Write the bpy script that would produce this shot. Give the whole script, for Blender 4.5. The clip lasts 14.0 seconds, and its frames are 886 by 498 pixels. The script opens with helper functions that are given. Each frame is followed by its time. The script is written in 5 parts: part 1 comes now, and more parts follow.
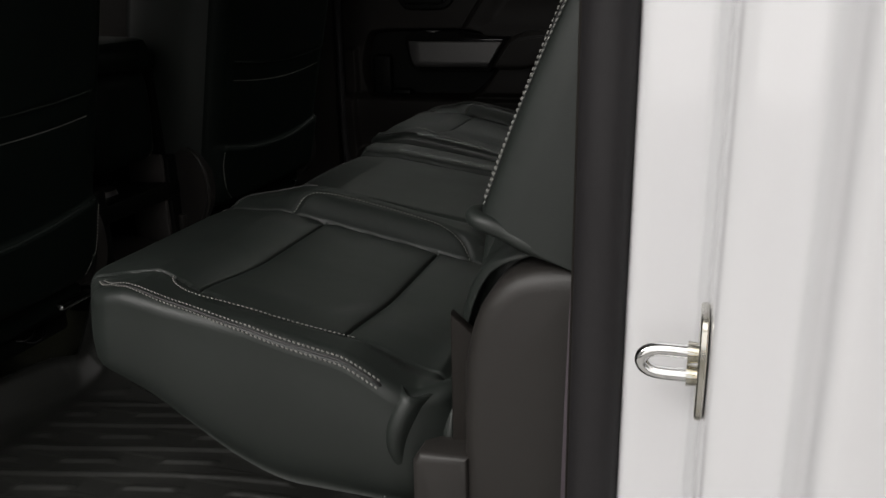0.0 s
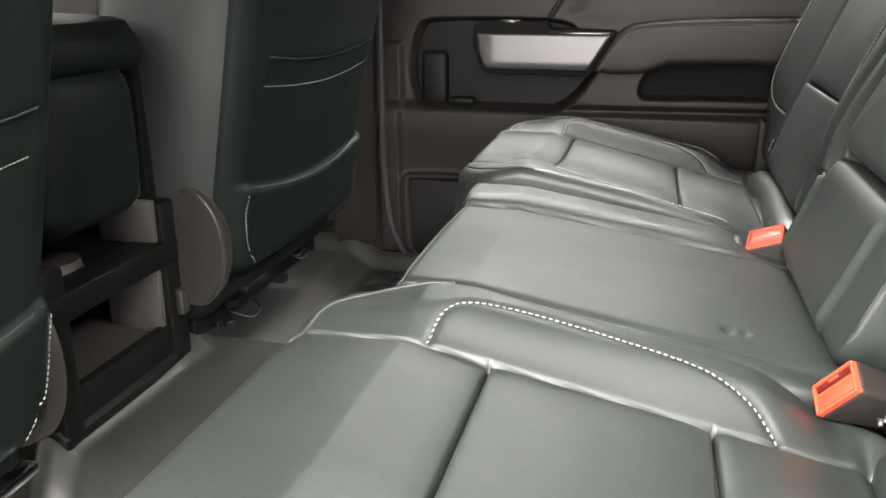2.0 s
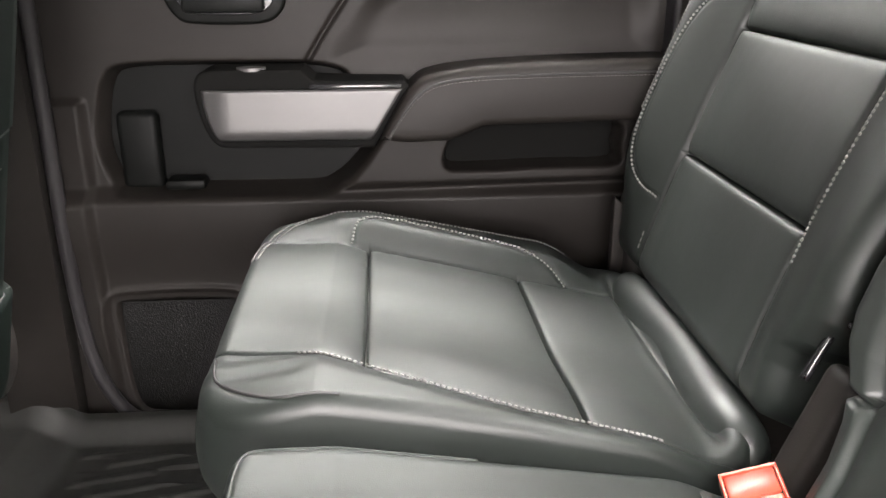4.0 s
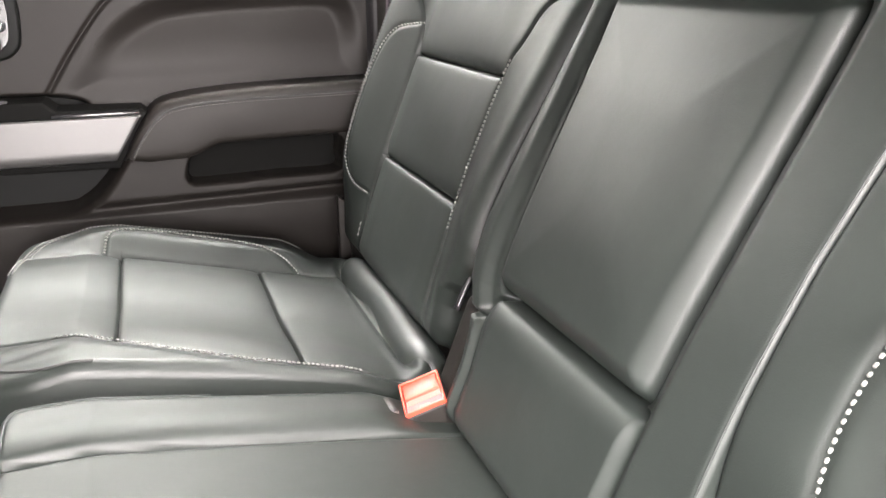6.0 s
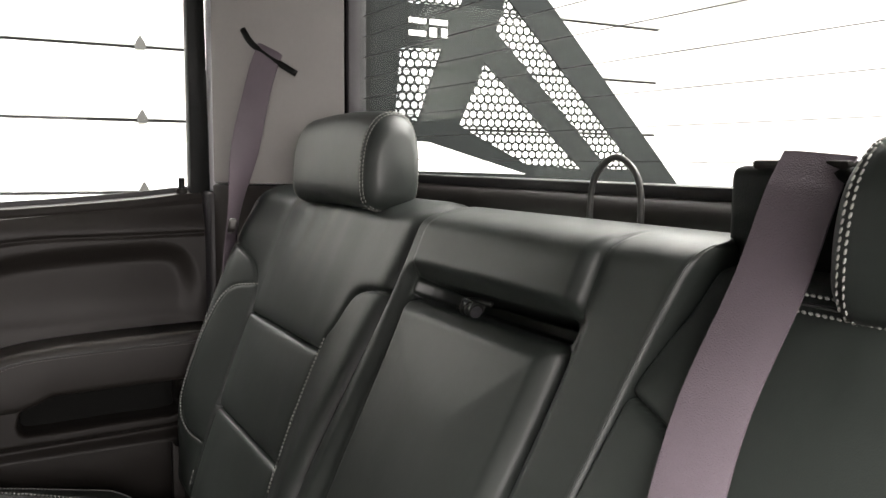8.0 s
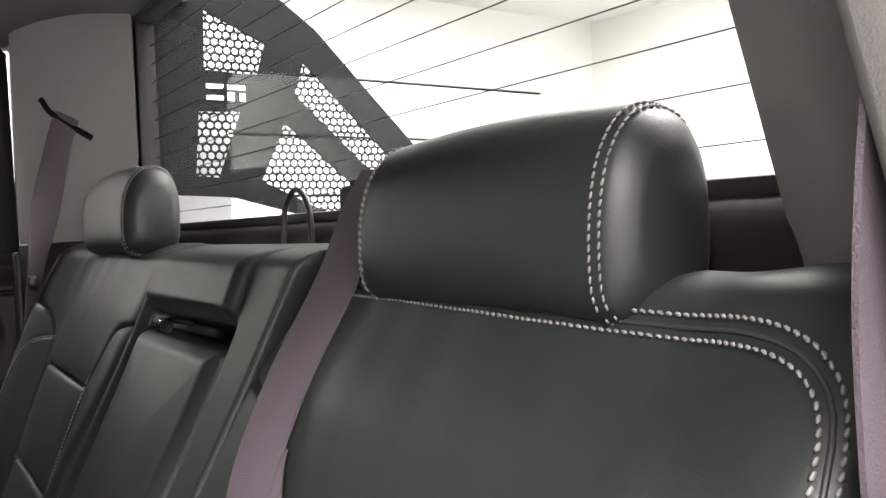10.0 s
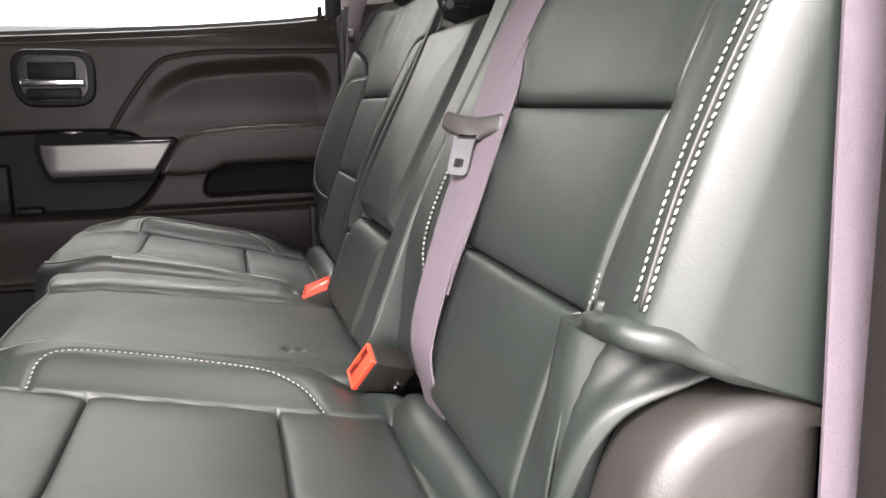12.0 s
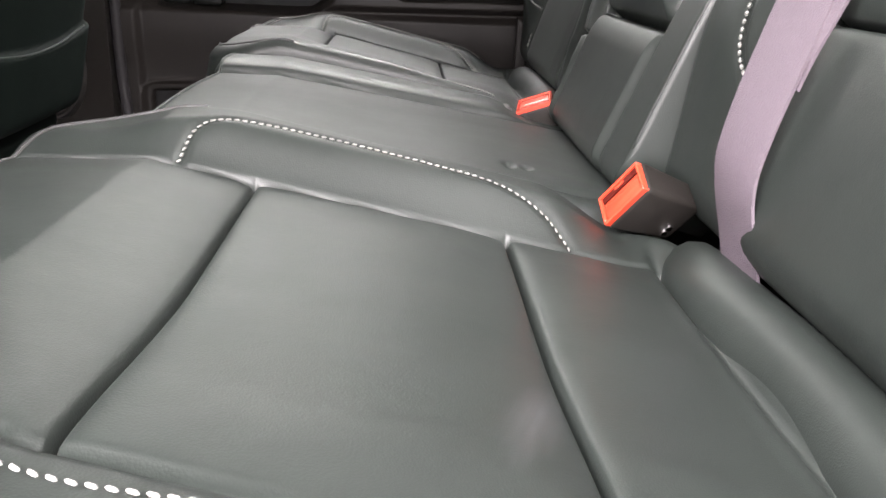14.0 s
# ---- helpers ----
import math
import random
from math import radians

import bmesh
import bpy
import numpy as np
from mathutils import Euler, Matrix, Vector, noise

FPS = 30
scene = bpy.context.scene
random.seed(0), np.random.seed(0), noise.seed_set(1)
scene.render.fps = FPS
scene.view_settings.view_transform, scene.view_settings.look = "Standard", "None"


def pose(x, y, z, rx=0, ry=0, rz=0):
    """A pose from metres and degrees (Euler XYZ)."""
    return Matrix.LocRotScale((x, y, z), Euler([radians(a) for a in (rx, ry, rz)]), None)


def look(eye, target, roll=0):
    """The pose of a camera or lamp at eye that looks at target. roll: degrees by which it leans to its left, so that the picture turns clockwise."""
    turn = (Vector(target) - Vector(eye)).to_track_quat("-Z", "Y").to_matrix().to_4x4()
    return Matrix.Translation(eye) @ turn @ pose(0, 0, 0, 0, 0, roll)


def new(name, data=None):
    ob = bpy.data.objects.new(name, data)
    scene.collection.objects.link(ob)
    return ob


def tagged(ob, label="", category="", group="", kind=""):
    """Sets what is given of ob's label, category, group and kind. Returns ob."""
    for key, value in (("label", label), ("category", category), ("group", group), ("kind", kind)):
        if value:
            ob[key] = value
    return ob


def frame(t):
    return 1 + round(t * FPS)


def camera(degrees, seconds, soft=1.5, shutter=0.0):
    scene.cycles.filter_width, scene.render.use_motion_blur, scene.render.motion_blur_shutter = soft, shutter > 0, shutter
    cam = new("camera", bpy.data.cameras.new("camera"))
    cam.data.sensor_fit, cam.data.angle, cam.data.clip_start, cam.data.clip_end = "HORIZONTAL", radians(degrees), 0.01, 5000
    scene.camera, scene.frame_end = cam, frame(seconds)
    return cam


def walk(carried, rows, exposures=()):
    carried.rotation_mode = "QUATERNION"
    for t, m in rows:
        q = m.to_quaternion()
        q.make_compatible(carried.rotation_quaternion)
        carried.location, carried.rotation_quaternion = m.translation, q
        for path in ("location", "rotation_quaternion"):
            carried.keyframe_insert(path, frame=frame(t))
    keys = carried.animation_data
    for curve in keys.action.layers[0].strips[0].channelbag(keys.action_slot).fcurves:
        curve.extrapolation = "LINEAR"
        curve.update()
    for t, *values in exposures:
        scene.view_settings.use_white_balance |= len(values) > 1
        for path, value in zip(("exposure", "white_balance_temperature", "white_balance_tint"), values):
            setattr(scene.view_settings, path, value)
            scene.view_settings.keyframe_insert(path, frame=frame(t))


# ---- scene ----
cam = camera(56.6, 14.0)
PATH = [
    (0, (0.143, -1.35, 1.435), (-0.414, 0.47, 0.822), -1.2),
    (0.5, (-0.041, -1.279, 1.401), (-0.6, 0.542, 0.791), -1.0),
    (1, (-0.127, -1.18, 1.39), (-0.678, 0.644, 0.782), -0.7),
    (1.5, (-0.176, -1.013, 1.38), (-0.715, 0.814, 0.771), -0.7),
    (2, (-0.249, -0.866, 1.388), (-0.714, 0.979, 0.772), 0.0),
    (2.2, (-0.279, -0.809, 1.388), (-0.687, 1.051, 0.776), 0.1),
    (4.3, (-0.369, -0.281, 1.463), (-0.134, 1.585, 0.782), 0.4),
    (4.5, (-0.373, -0.279, 1.449), (-0.072, 1.582, 0.78), 0.8),
    (5, (-0.361, -0.327, 1.461), (0.121, 1.501, 0.806), 1.1),
    (5.5, (-0.329, -0.446, 1.476), (0.245, 1.361, 0.841), -0.3),
    (6, (-0.327, -0.522, 1.484), (0.315, 1.264, 0.854), -0.4),
    (6.5, (-0.324, -0.58, 1.52), (0.362, 1.195, 0.905), -0.5),
    (7, (-0.316, -0.608, 1.555), (0.414, 1.172, 1.009), -0.3),
    (7.5, (-0.312, -0.619, 1.59), (0.516, 1.163, 1.218), 0.1),
    (8, (-0.303, -0.629, 1.618), (0.662, 1.11, 1.403), 0.5),
    (8.2, (-0.296, -0.627, 1.612), (0.714, 1.094, 1.469), 0.7),
    (10.3, (-0.16, -0.908, 1.559), (0.983, 0.733, 1.531), -2.2),
    (10.5, (-0.171, -0.941, 1.527), (0.965, 0.705, 1.537), -0.8),
    (11, (-0.183, -0.995, 1.459), (0.776, 0.76, 1.471), -0.8),
    (11.5, (-0.2, -1.036, 1.401), (0.533, 0.822, 1.308), -0.9),
    (12, (-0.216, -1.069, 1.365), (0.271, 0.839, 1.014), -1.0),
    (12.5, (-0.229, -1.097, 1.336), (0.063, 0.83, 0.885), -1.7),
    (13, (-0.221, -1.063, 1.317), (-0.053, 0.868, 0.826), -1.7),
    (13.5, (-0.254, -0.938, 1.276), (-0.152, 0.981, 0.719), -0.5),
    (14, (-0.26, -0.826, 1.256), (-0.153, 1.053, 0.58), 2.7),
]
EXPOSURES = [(0.0, -2.5, 6650, 4), (0.3, -1.55, 6750, 0), (0.6, 0.36, 6850, -4), (1.0, 1.3, 6750, 0), (2.0, 1.6, 6700, 8), (4.3, 1.9, 6750, 10), (5.5, 2.15, 6750, 10), (6.5, 2.2, 6750, 10),
             (7.0, 1.98, 6800, 9), (7.5, 1.18, 6800, 9), (8.2, 0.5, 6800, 9), (10.3, 0.1, 6750, 10), (11.0, 0.35, 6700, 10), (11.5, 0.65, 6700, 10), (12.0, 1.08, 6700, 11), (13.0, 1.22, 6600, 13), (14.0, 1.2, 6600, 13)]
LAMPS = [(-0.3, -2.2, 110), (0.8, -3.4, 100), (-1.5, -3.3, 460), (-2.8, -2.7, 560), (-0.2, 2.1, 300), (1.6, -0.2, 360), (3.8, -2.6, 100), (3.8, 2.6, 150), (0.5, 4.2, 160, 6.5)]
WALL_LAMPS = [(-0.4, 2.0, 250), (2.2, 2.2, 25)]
walk(cam, [(t, look(eye, target, roll)) for t, eye, target, roll in PATH], EXPOSURES)

import mathutils.geometry

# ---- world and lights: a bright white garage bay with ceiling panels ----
world = bpy.data.worlds.new("world")
scene.world = world
world.use_nodes = True
world.node_tree.nodes["Background"].inputs[0].default_value = (0.9, 0.95, 1.0, 1)
world.node_tree.nodes["Background"].inputs[1].default_value = 0.3


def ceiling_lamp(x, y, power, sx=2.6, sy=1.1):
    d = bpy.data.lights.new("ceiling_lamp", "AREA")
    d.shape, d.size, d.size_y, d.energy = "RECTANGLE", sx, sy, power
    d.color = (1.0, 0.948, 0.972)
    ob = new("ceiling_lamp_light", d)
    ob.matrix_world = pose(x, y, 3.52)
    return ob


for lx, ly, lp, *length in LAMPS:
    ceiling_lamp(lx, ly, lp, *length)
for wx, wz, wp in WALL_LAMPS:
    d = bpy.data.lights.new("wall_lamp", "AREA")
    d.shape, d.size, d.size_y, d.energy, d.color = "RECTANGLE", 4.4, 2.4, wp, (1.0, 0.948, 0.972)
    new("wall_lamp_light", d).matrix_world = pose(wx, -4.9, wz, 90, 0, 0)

# ---- materials ----


def mat(name, base, rough=0.5, metal=0.0, grain=0.0, gscale=600.0, gkind="noise", wave=0.0, wscale=20.0,
        vary=0.12, vscale=9.0, rvary=0.08, coat=0.0, spec=0.5, wear=None, gdist=0.0006):
    m = bpy.data.materials.new(name)
    m.use_nodes = True
    t = m.node_tree
    b = t.nodes["Principled BSDF"]
    b.inputs["Metallic"].default_value = metal
    b.inputs["Specular IOR Level"].default_value = spec
    if coat:
        b.inputs["Coat Weight"].default_value = coat
        b.inputs["Coat Roughness"].default_value = 0.08
    co = t.nodes.new("ShaderNodeTexCoord")
    n1 = t.nodes.new("ShaderNodeTexNoise")
    n1.inputs["Scale"].default_value, n1.inputs["Detail"].default_value = vscale, 5
    t.links.new(co.outputs["Object"], n1.inputs["Vector"])
    n2 = t.nodes.new("ShaderNodeTexNoise")
    n2.inputs["Scale"].default_value, n2.inputs["Detail"].default_value = vscale * 14, 3
    t.links.new(co.outputs["Object"], n2.inputs["Vector"])
    add = t.nodes.new("ShaderNodeMath")
    add.operation = "MULTIPLY_ADD"
    t.links.new(n2.outputs["Fac"], add.inputs[0])
    add.inputs[1].default_value = 0.45
    t.links.new(n1.outputs["Fac"], add.inputs[2])
    ramp = t.nodes.new("ShaderNodeMapRange")
    ramp.inputs["From Min"].default_value, ramp.inputs["From Max"].default_value = 0.45, 1.0
    t.links.new(add.outputs[0], ramp.inputs["Value"])
    mix = t.nodes.new("ShaderNodeMix")
    mix.data_type = "RGBA"
    lo = [c * (1 - vary) for c in base]
    hi = wear if wear else [min(1, c * (1 + vary)) for c in base]
    mix.inputs["A"].default_value, mix.inputs["B"].default_value = (*lo, 1), (*hi, 1)
    t.links.new(ramp.outputs[0], mix.inputs["Factor"])
    t.links.new(mix.outputs["Result"], b.inputs["Base Color"])
    rr = t.nodes.new("ShaderNodeMapRange")
    rr.inputs["To Min"].default_value, rr.inputs["To Max"].default_value = rough - rvary, rough + rvary
    t.links.new(n1.outputs["Fac"], rr.inputs["Value"])
    t.links.new(rr.outputs[0], b.inputs["Roughness"])
    link = None
    if grain:
        if gkind == "noise":
            g = t.nodes.new("ShaderNodeTexNoise")
            g.inputs["Detail"].default_value = 2
            out = g.outputs["Fac"]
        else:
            g = t.nodes.new("ShaderNodeTexVoronoi")
            out = g.outputs["Distance"]
        g.inputs["Scale"].default_value = gscale
        t.links.new(co.outputs["Object"], g.inputs["Vector"])
        bp = t.nodes.new("ShaderNodeBump")
        bp.inputs["Strength"].default_value, bp.inputs["Distance"].default_value = grain, gdist
        t.links.new(out, bp.inputs["Height"])
        link = bp
    if wave:
        w = t.nodes.new("ShaderNodeTexNoise")
        w.inputs["Scale"].default_value, w.inputs["Detail"].default_value = wscale, 4
        t.links.new(co.outputs["Object"], w.inputs["Vector"])
        bp = t.nodes.new("ShaderNodeBump")
        bp.inputs["Strength"].default_value, bp.inputs["Distance"].default_value = wave, 0.006
        t.links.new(w.outputs["Fac"], bp.inputs["Height"])
        if link:
            t.links.new(link.outputs[0], bp.inputs["Normal"])
        link = bp
    if link:
        t.links.new(link.outputs[0], b.inputs["Normal"])
    return m


LEATHER = mat("black_leather", (0.0126, 0.0158, 0.0139), 0.46, grain=0.11, gscale=1000, gkind="vor", wave=0.08, wscale=26, vary=0.14, spec=0.45)
LEATHER_SIDE = mat("black_vinyl", (0.0042, 0.0068, 0.0056), 0.52, grain=0.13, gscale=900, gkind="vor", wave=0.1, wscale=11, vary=0.15, spec=0.11)
PIPING = mat("dark_piping", (0.02, 0.02, 0.02), 0.5)
THREAD = mat("pale_thread", (0.170, 0.170, 0.158), 0.75, vary=0.2, vscale=60)
PLASTIC = mat("charcoal_plastic", (0.0130, 0.0115, 0.0102), 0.52, grain=0.4, gscale=1100, vary=0.1, spec=0.14)
PLASTIC_SOFT = mat("soft_touch_trim", (0.0128, 0.0112, 0.0099), 0.50, grain=0.3, gscale=1000, vary=0.08, spec=0.18)
PLASTIC_DARK = mat("dark_trim_plastic", (0.0034, 0.0038, 0.0034), 0.5, grain=0.4, gscale=900, vary=0.1, spec=0.12)
GLOSS_BLACK = mat("gloss_black_plastic", (0.012, 0.012, 0.013), 0.15, coat=0.4)
GREY_COVER = mat("warm_grey_plastic", (0.0175, 0.0157, 0.0143), 0.48, grain=0.35, gscale=1000, vary=0.08)
# console plastic made paler where the door-side light falls on the bin cheeks
BIN_LIT = mat("lit_bin_plastic", (0.05, 0.046, 0.044), 0.55, grain=0.3, gscale=900, vary=0.1, spec=0.3)
BLADE = mat("worn_steel_blade", (0.17, 0.17, 0.178), 0.55, metal=1.0, vary=0.1, vscale=40)
# near-black for the small fittings and wires under the front seats
FITTING_BLACK = mat("black_seat_fittings", (0.0018, 0.0018, 0.0018), 0.4, vary=0.3, vscale=50, spec=0.3)
GRILLE = mat("black_grille_cloth", (0.0035, 0.0035, 0.0033), 0.6, grain=0.8, gscale=420, gkind="vor", vary=0.2, vscale=40, spec=0.2, gdist=0.001)
# shade of deep recesses put into a colour; also the switch panel's own black
SHADE_SWITCH_BLACK = mat("recess_shade_and_switch_black", (0.0062, 0.0062, 0.0058), 0.75, grain=0.4, gscale=800, spec=0.04)
SILVER = mat("satin_silver_trim", (0.105, 0.103, 0.102), 0.42, metal=0.6, grain=0.08, gscale=1500, vary=0.04)
CHROME = mat("chrome", (0.8, 0.8, 0.8), 0.12, metal=1.0, vary=0.03)
STEEL = mat("zinc_plated_steel", (0.62, 0.58, 0.45), 0.25, metal=1.0, vary=0.18, vscale=60, wear=(0.75, 0.75, 0.74))
SLOT_RED = mat("shaded_red_plastic", (0.05, 0.006, 0.004), 0.4, vary=0.06)
ORANGE = mat("orange_plastic", (0.46, 0.042, 0.020), 0.35, vary=0.06)
WEBBING = mat("mauve_grey_webbing", (0.068, 0.054, 0.065), 0.66, grain=0.9, gscale=900, vary=0.08, gdist=0.0008)
LINER = mat("light_grey_liner", (0.185, 0.177, 0.169), 0.88, grain=0.5, gscale=1100, vary=0.05)
ROOFCLOTH = mat("grey_roof_cloth", (0.055, 0.053, 0.049), 0.9, grain=0.6, gscale=1000, vary=0.06)
RUBBER = mat("black_rubber", (0.0225, 0.0230, 0.0212), 0.40, grain=0.25, gscale=700, vary=0.25, spec=0.38)
SEAL = mat("grey_black_seal", (0.018, 0.017, 0.018), 0.5, grain=0.2, gscale=500, spec=0.22)
CARPET = mat("dark_carpet", (0.026, 0.027, 0.014), 0.95, grain=1.0, gscale=500, vary=0.3, gdist=0.003)
PAINT = mat("white_car_paint", (0.62, 0.62, 0.635), 0.28, coat=1.0, vary=0.006, rvary=0.0)
RACK = mat("black_powder_coat", (0.006, 0.007, 0.007), 0.6, grain=0.3, gscale=900, spec=0.10)
DOORWHITE = mat("white_door_panel", (0.82, 0.82, 0.80), 0.5, vary=0.04, vscale=2)
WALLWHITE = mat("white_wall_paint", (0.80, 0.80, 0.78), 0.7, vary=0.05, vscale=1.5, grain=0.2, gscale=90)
# darker than the white walls only to weaken bounce light; for unseen walls
WALL_DIMMED = mat("dimmed_wall_paint", (0.24, 0.24, 0.236), 0.7, vary=0.08, vscale=1.5, grain=0.2, gscale=90)
CONCRETE = mat("grey_floor_concrete", (0.24, 0.236, 0.228), 0.5, vary=0.2, vscale=1.5, grain=0.3, gscale=60)


def smudged(base, name, cx, cy, ang, la, lb):
    """A copy of a material with a faint dry smear of its own shape wiped across it."""
    m = base.copy()
    m.name = name
    t = m.node_tree
    b = t.nodes["Principled BSDF"]
    co = t.nodes.new("ShaderNodeTexCoord")
    mp = t.nodes.new("ShaderNodeMapping")
    mp.vector_type = "TEXTURE"
    mp.inputs["Location"].default_value = (cx, cy, 1.105)
    mp.inputs["Rotation"].default_value = (0, 0, radians(ang))
    mp.inputs["Scale"].default_value = (la, lb, 0.2)
    t.links.new(co.outputs["Object"], mp.inputs["Vector"])
    gr = t.nodes.new("ShaderNodeTexGradient")
    gr.gradient_type = "SPHERICAL"
    t.links.new(mp.outputs[0], gr.inputs["Vector"])
    nz = t.nodes.new("ShaderNodeTexNoise")
    nz.inputs["Scale"].default_value, nz.inputs["Detail"].default_value = 2.2, 4
    mp2 = t.nodes.new("ShaderNodeMapping")
    mp2.inputs["Scale"].default_value = (0.5, 3.0, 1.0)
    t.links.new(mp.outputs[0], mp2.inputs["Vector"])
    t.links.new(mp2.outputs[0], nz.inputs["Vector"])
    ml = t.nodes.new("ShaderNodeMath")
    ml.operation = "MULTIPLY"
    t.links.new(gr.outputs["Fac"], ml.inputs[0])
    t.links.new(nz.outputs["Fac"], ml.inputs[1])
    rg = t.nodes.new("ShaderNodeMapRange")
    rg.inputs["From Min"].default_value, rg.inputs["From Max"].default_value = 0.12, 0.5
    rg.inputs["To Max"].default_value = 0.26
    t.links.new(ml.outputs[0], rg.inputs["Value"])
    mix = t.nodes.new("ShaderNodeMix")
    mix.data_type = "RGBA"
    old = b.inputs["Base Color"].links[0].from_socket
    t.links.new(old, mix.inputs["A"])
    mix.inputs["B"].default_value = (0.085, 0.085, 0.09, 1)
    t.links.new(rg.outputs[0], mix.inputs["Factor"])
    t.links.new(mix.outputs["Result"], b.inputs["Base Color"])
    return m


LEATHER_WIPED = smudged(LEATHER, "black_leather_with_smear", -0.205, -0.550, 72, 0.070, 0.017)


def glass(name, tint, gloss=0.05):
    m = bpy.data.materials.new(name)
    m.use_nodes = True
    t = m.node_tree
    t.nodes.remove(t.nodes["Principled BSDF"])
    tr, gl, fr, mx = (t.nodes.new(k) for k in ("ShaderNodeBsdfTransparent", "ShaderNodeBsdfGlossy", "ShaderNodeLayerWeight", "ShaderNodeMixShader"))
    tr.inputs[0].default_value = (*tint, 1)
    gl.inputs["Roughness"].default_value = 0.02
    fr.inputs["Blend"].default_value = 0.5
    pw, ma = t.nodes.new("ShaderNodeMath"), t.nodes.new("ShaderNodeMath")
    pw.operation, ma.operation = "POWER", "MULTIPLY_ADD"
    pw.inputs[1].default_value, ma.inputs[1].default_value, ma.inputs[2].default_value = 5.0, 0.5, gloss
    t.links.new(fr.outputs["Facing"], pw.inputs[0])
    t.links.new(pw.outputs[0], ma.inputs[0])
    t.links.new(ma.outputs[0], mx.inputs[0])
    t.links.new(tr.outputs[0], mx.inputs[1])
    t.links.new(gl.outputs[0], mx.inputs[2])
    t.links.new(mx.outputs[0], t.nodes["Material Output"].inputs[0])
    return m


GLASS = glass("window_glass", (0.90, 0.93, 0.91), 0.008)

# ---- mesh helpers ----


def obj(name, verts, faces, material, parent=None, label="", smooth=True, angle=None):
    me = bpy.data.meshes.new(name)
    me.from_pydata([tuple(map(float, v)) for v in verts], [], [tuple(map(int, f)) for f in faces])
    me.materials.append(material)
    if smooth:
        me.polygons.foreach_set("use_smooth", [True] * len(me.polygons))
        if angle:
            me.set_sharp_from_angle(angle=radians(angle))
    me.update()
    ob = new(name, me)
    if parent:
        ob.parent = parent
    if label:
        ob["label"] = label
    return ob


def part(name, bm, material, parent, label="", smooth=True, angle=35):
    bmesh.ops.recalc_face_normals(bm, faces=bm.faces[:])
    me = bpy.data.meshes.new(name)
    bm.to_mesh(me)
    bm.free()
    me.materials.append(material)
    if smooth:
        me.polygons.foreach_set("use_smooth", [True] * len(me.polygons))
        me.set_sharp_from_angle(angle=radians(angle))
    ob = new(name, me)
    if parent:
        ob.parent = parent
    if label:
        ob["label"] = label
    return ob


def thing(name, label, category, group="", kind=""):
    return tagged(new(name), label, category, group, kind)


def box_bm(x0, x1, y0, y1, z0, z1, bevel=0.0, seg=2, m=None):
    bm = bmesh.new()
    bmesh.ops.create_cube(bm, size=1, matrix=Matrix.Translation(((x0 + x1) / 2, (y0 + y1) / 2, (z0 + z1) / 2)) @ Matrix.Diagonal((x1 - x0, y1 - y0, z1 - z0, 1)))
    if bevel:
        bmesh.ops.bevel(bm, geom=bm.edges[:], offset=bevel, segments=seg, profile=0.5, affect="EDGES")
    if m:
        bmesh.ops.transform(bm, matrix=m, verts=bm.verts[:])
    return bm


def prism_bm(pts, axis, a, b, bevel=0.0, seg=2):
    """A plane outline pushed out along an axis from a to b."""
    bm = bmesh.new()
    k = "xyz".index(axis)

    def put3(p, w):
        v = list(p)
        v.insert(k, w)
        return v
    lo = [bm.verts.new(put3(p, a)) for p in pts]
    hi = [bm.verts.new(put3(p, b)) for p in pts]
    n = len(pts)
    bm.faces.new(lo), bm.faces.new(hi[::-1])
    for i in range(n):
        bm.faces.new((lo[i], lo[(i + 1) % n], hi[(i + 1) % n], hi[i]))
    if bevel:
        bmesh.ops.recalc_face_normals(bm, faces=bm.faces[:])
        ed = [e for e in bm.edges if abs(e.verts[0].co[k] - e.verts[1].co[k]) < 1e-6]
        bmesh.ops.bevel(bm, geom=ed, offset=bevel, segments=seg, profile=0.5, affect="EDGES")
    return bm


def cyl_bm(p, q, r, seg=12, r2=None):
    p, q = Vector(p), Vector(q)
    bm = bmesh.new()
    bmesh.ops.create_cone(bm, cap_ends=True, segments=seg, radius1=r, radius2=r if r2 is None else r2, depth=(q - p).length,
                          matrix=Matrix.Translation((p + q) / 2) @ (q - p).to_track_quat("Z", "Y").to_matrix().to_4x4())
    return bm


def smoothed(pts, n=8, closed=False):
    """Catmull-Rom points through pts."""
    p = [np.array(v, float) for v in pts]
    ext = [p[-1]] + p + [p[0], p[1]] if closed else [2 * p[0] - p[1]] + p + [2 * p[-1] - p[-2]]
    out = []
    for i in range(1, len(ext) - 2):
        a, b, c, d = ext[i - 1:i + 3]
        for k in range(n):
            t = k / n
            out.append(0.5 * (2 * b + (c - a) * t + (2 * a - 5 * b + 4 * c - d) * t * t + (3 * b - a - 3 * c + d) * t ** 3))
    if not closed:
        out.append(p[-1])
    return out


def resampled(pts, step):
    p = np.array(pts, float)
    s = np.r_[0, np.cumsum(np.linalg.norm(np.diff(p, axis=0), axis=1))]
    k = max(2, int(s[-1] / step))
    w = np.linspace(0, s[-1], k)
    return np.stack([np.interp(w, s, p[:, i]) for i in range(p.shape[1])], 1)


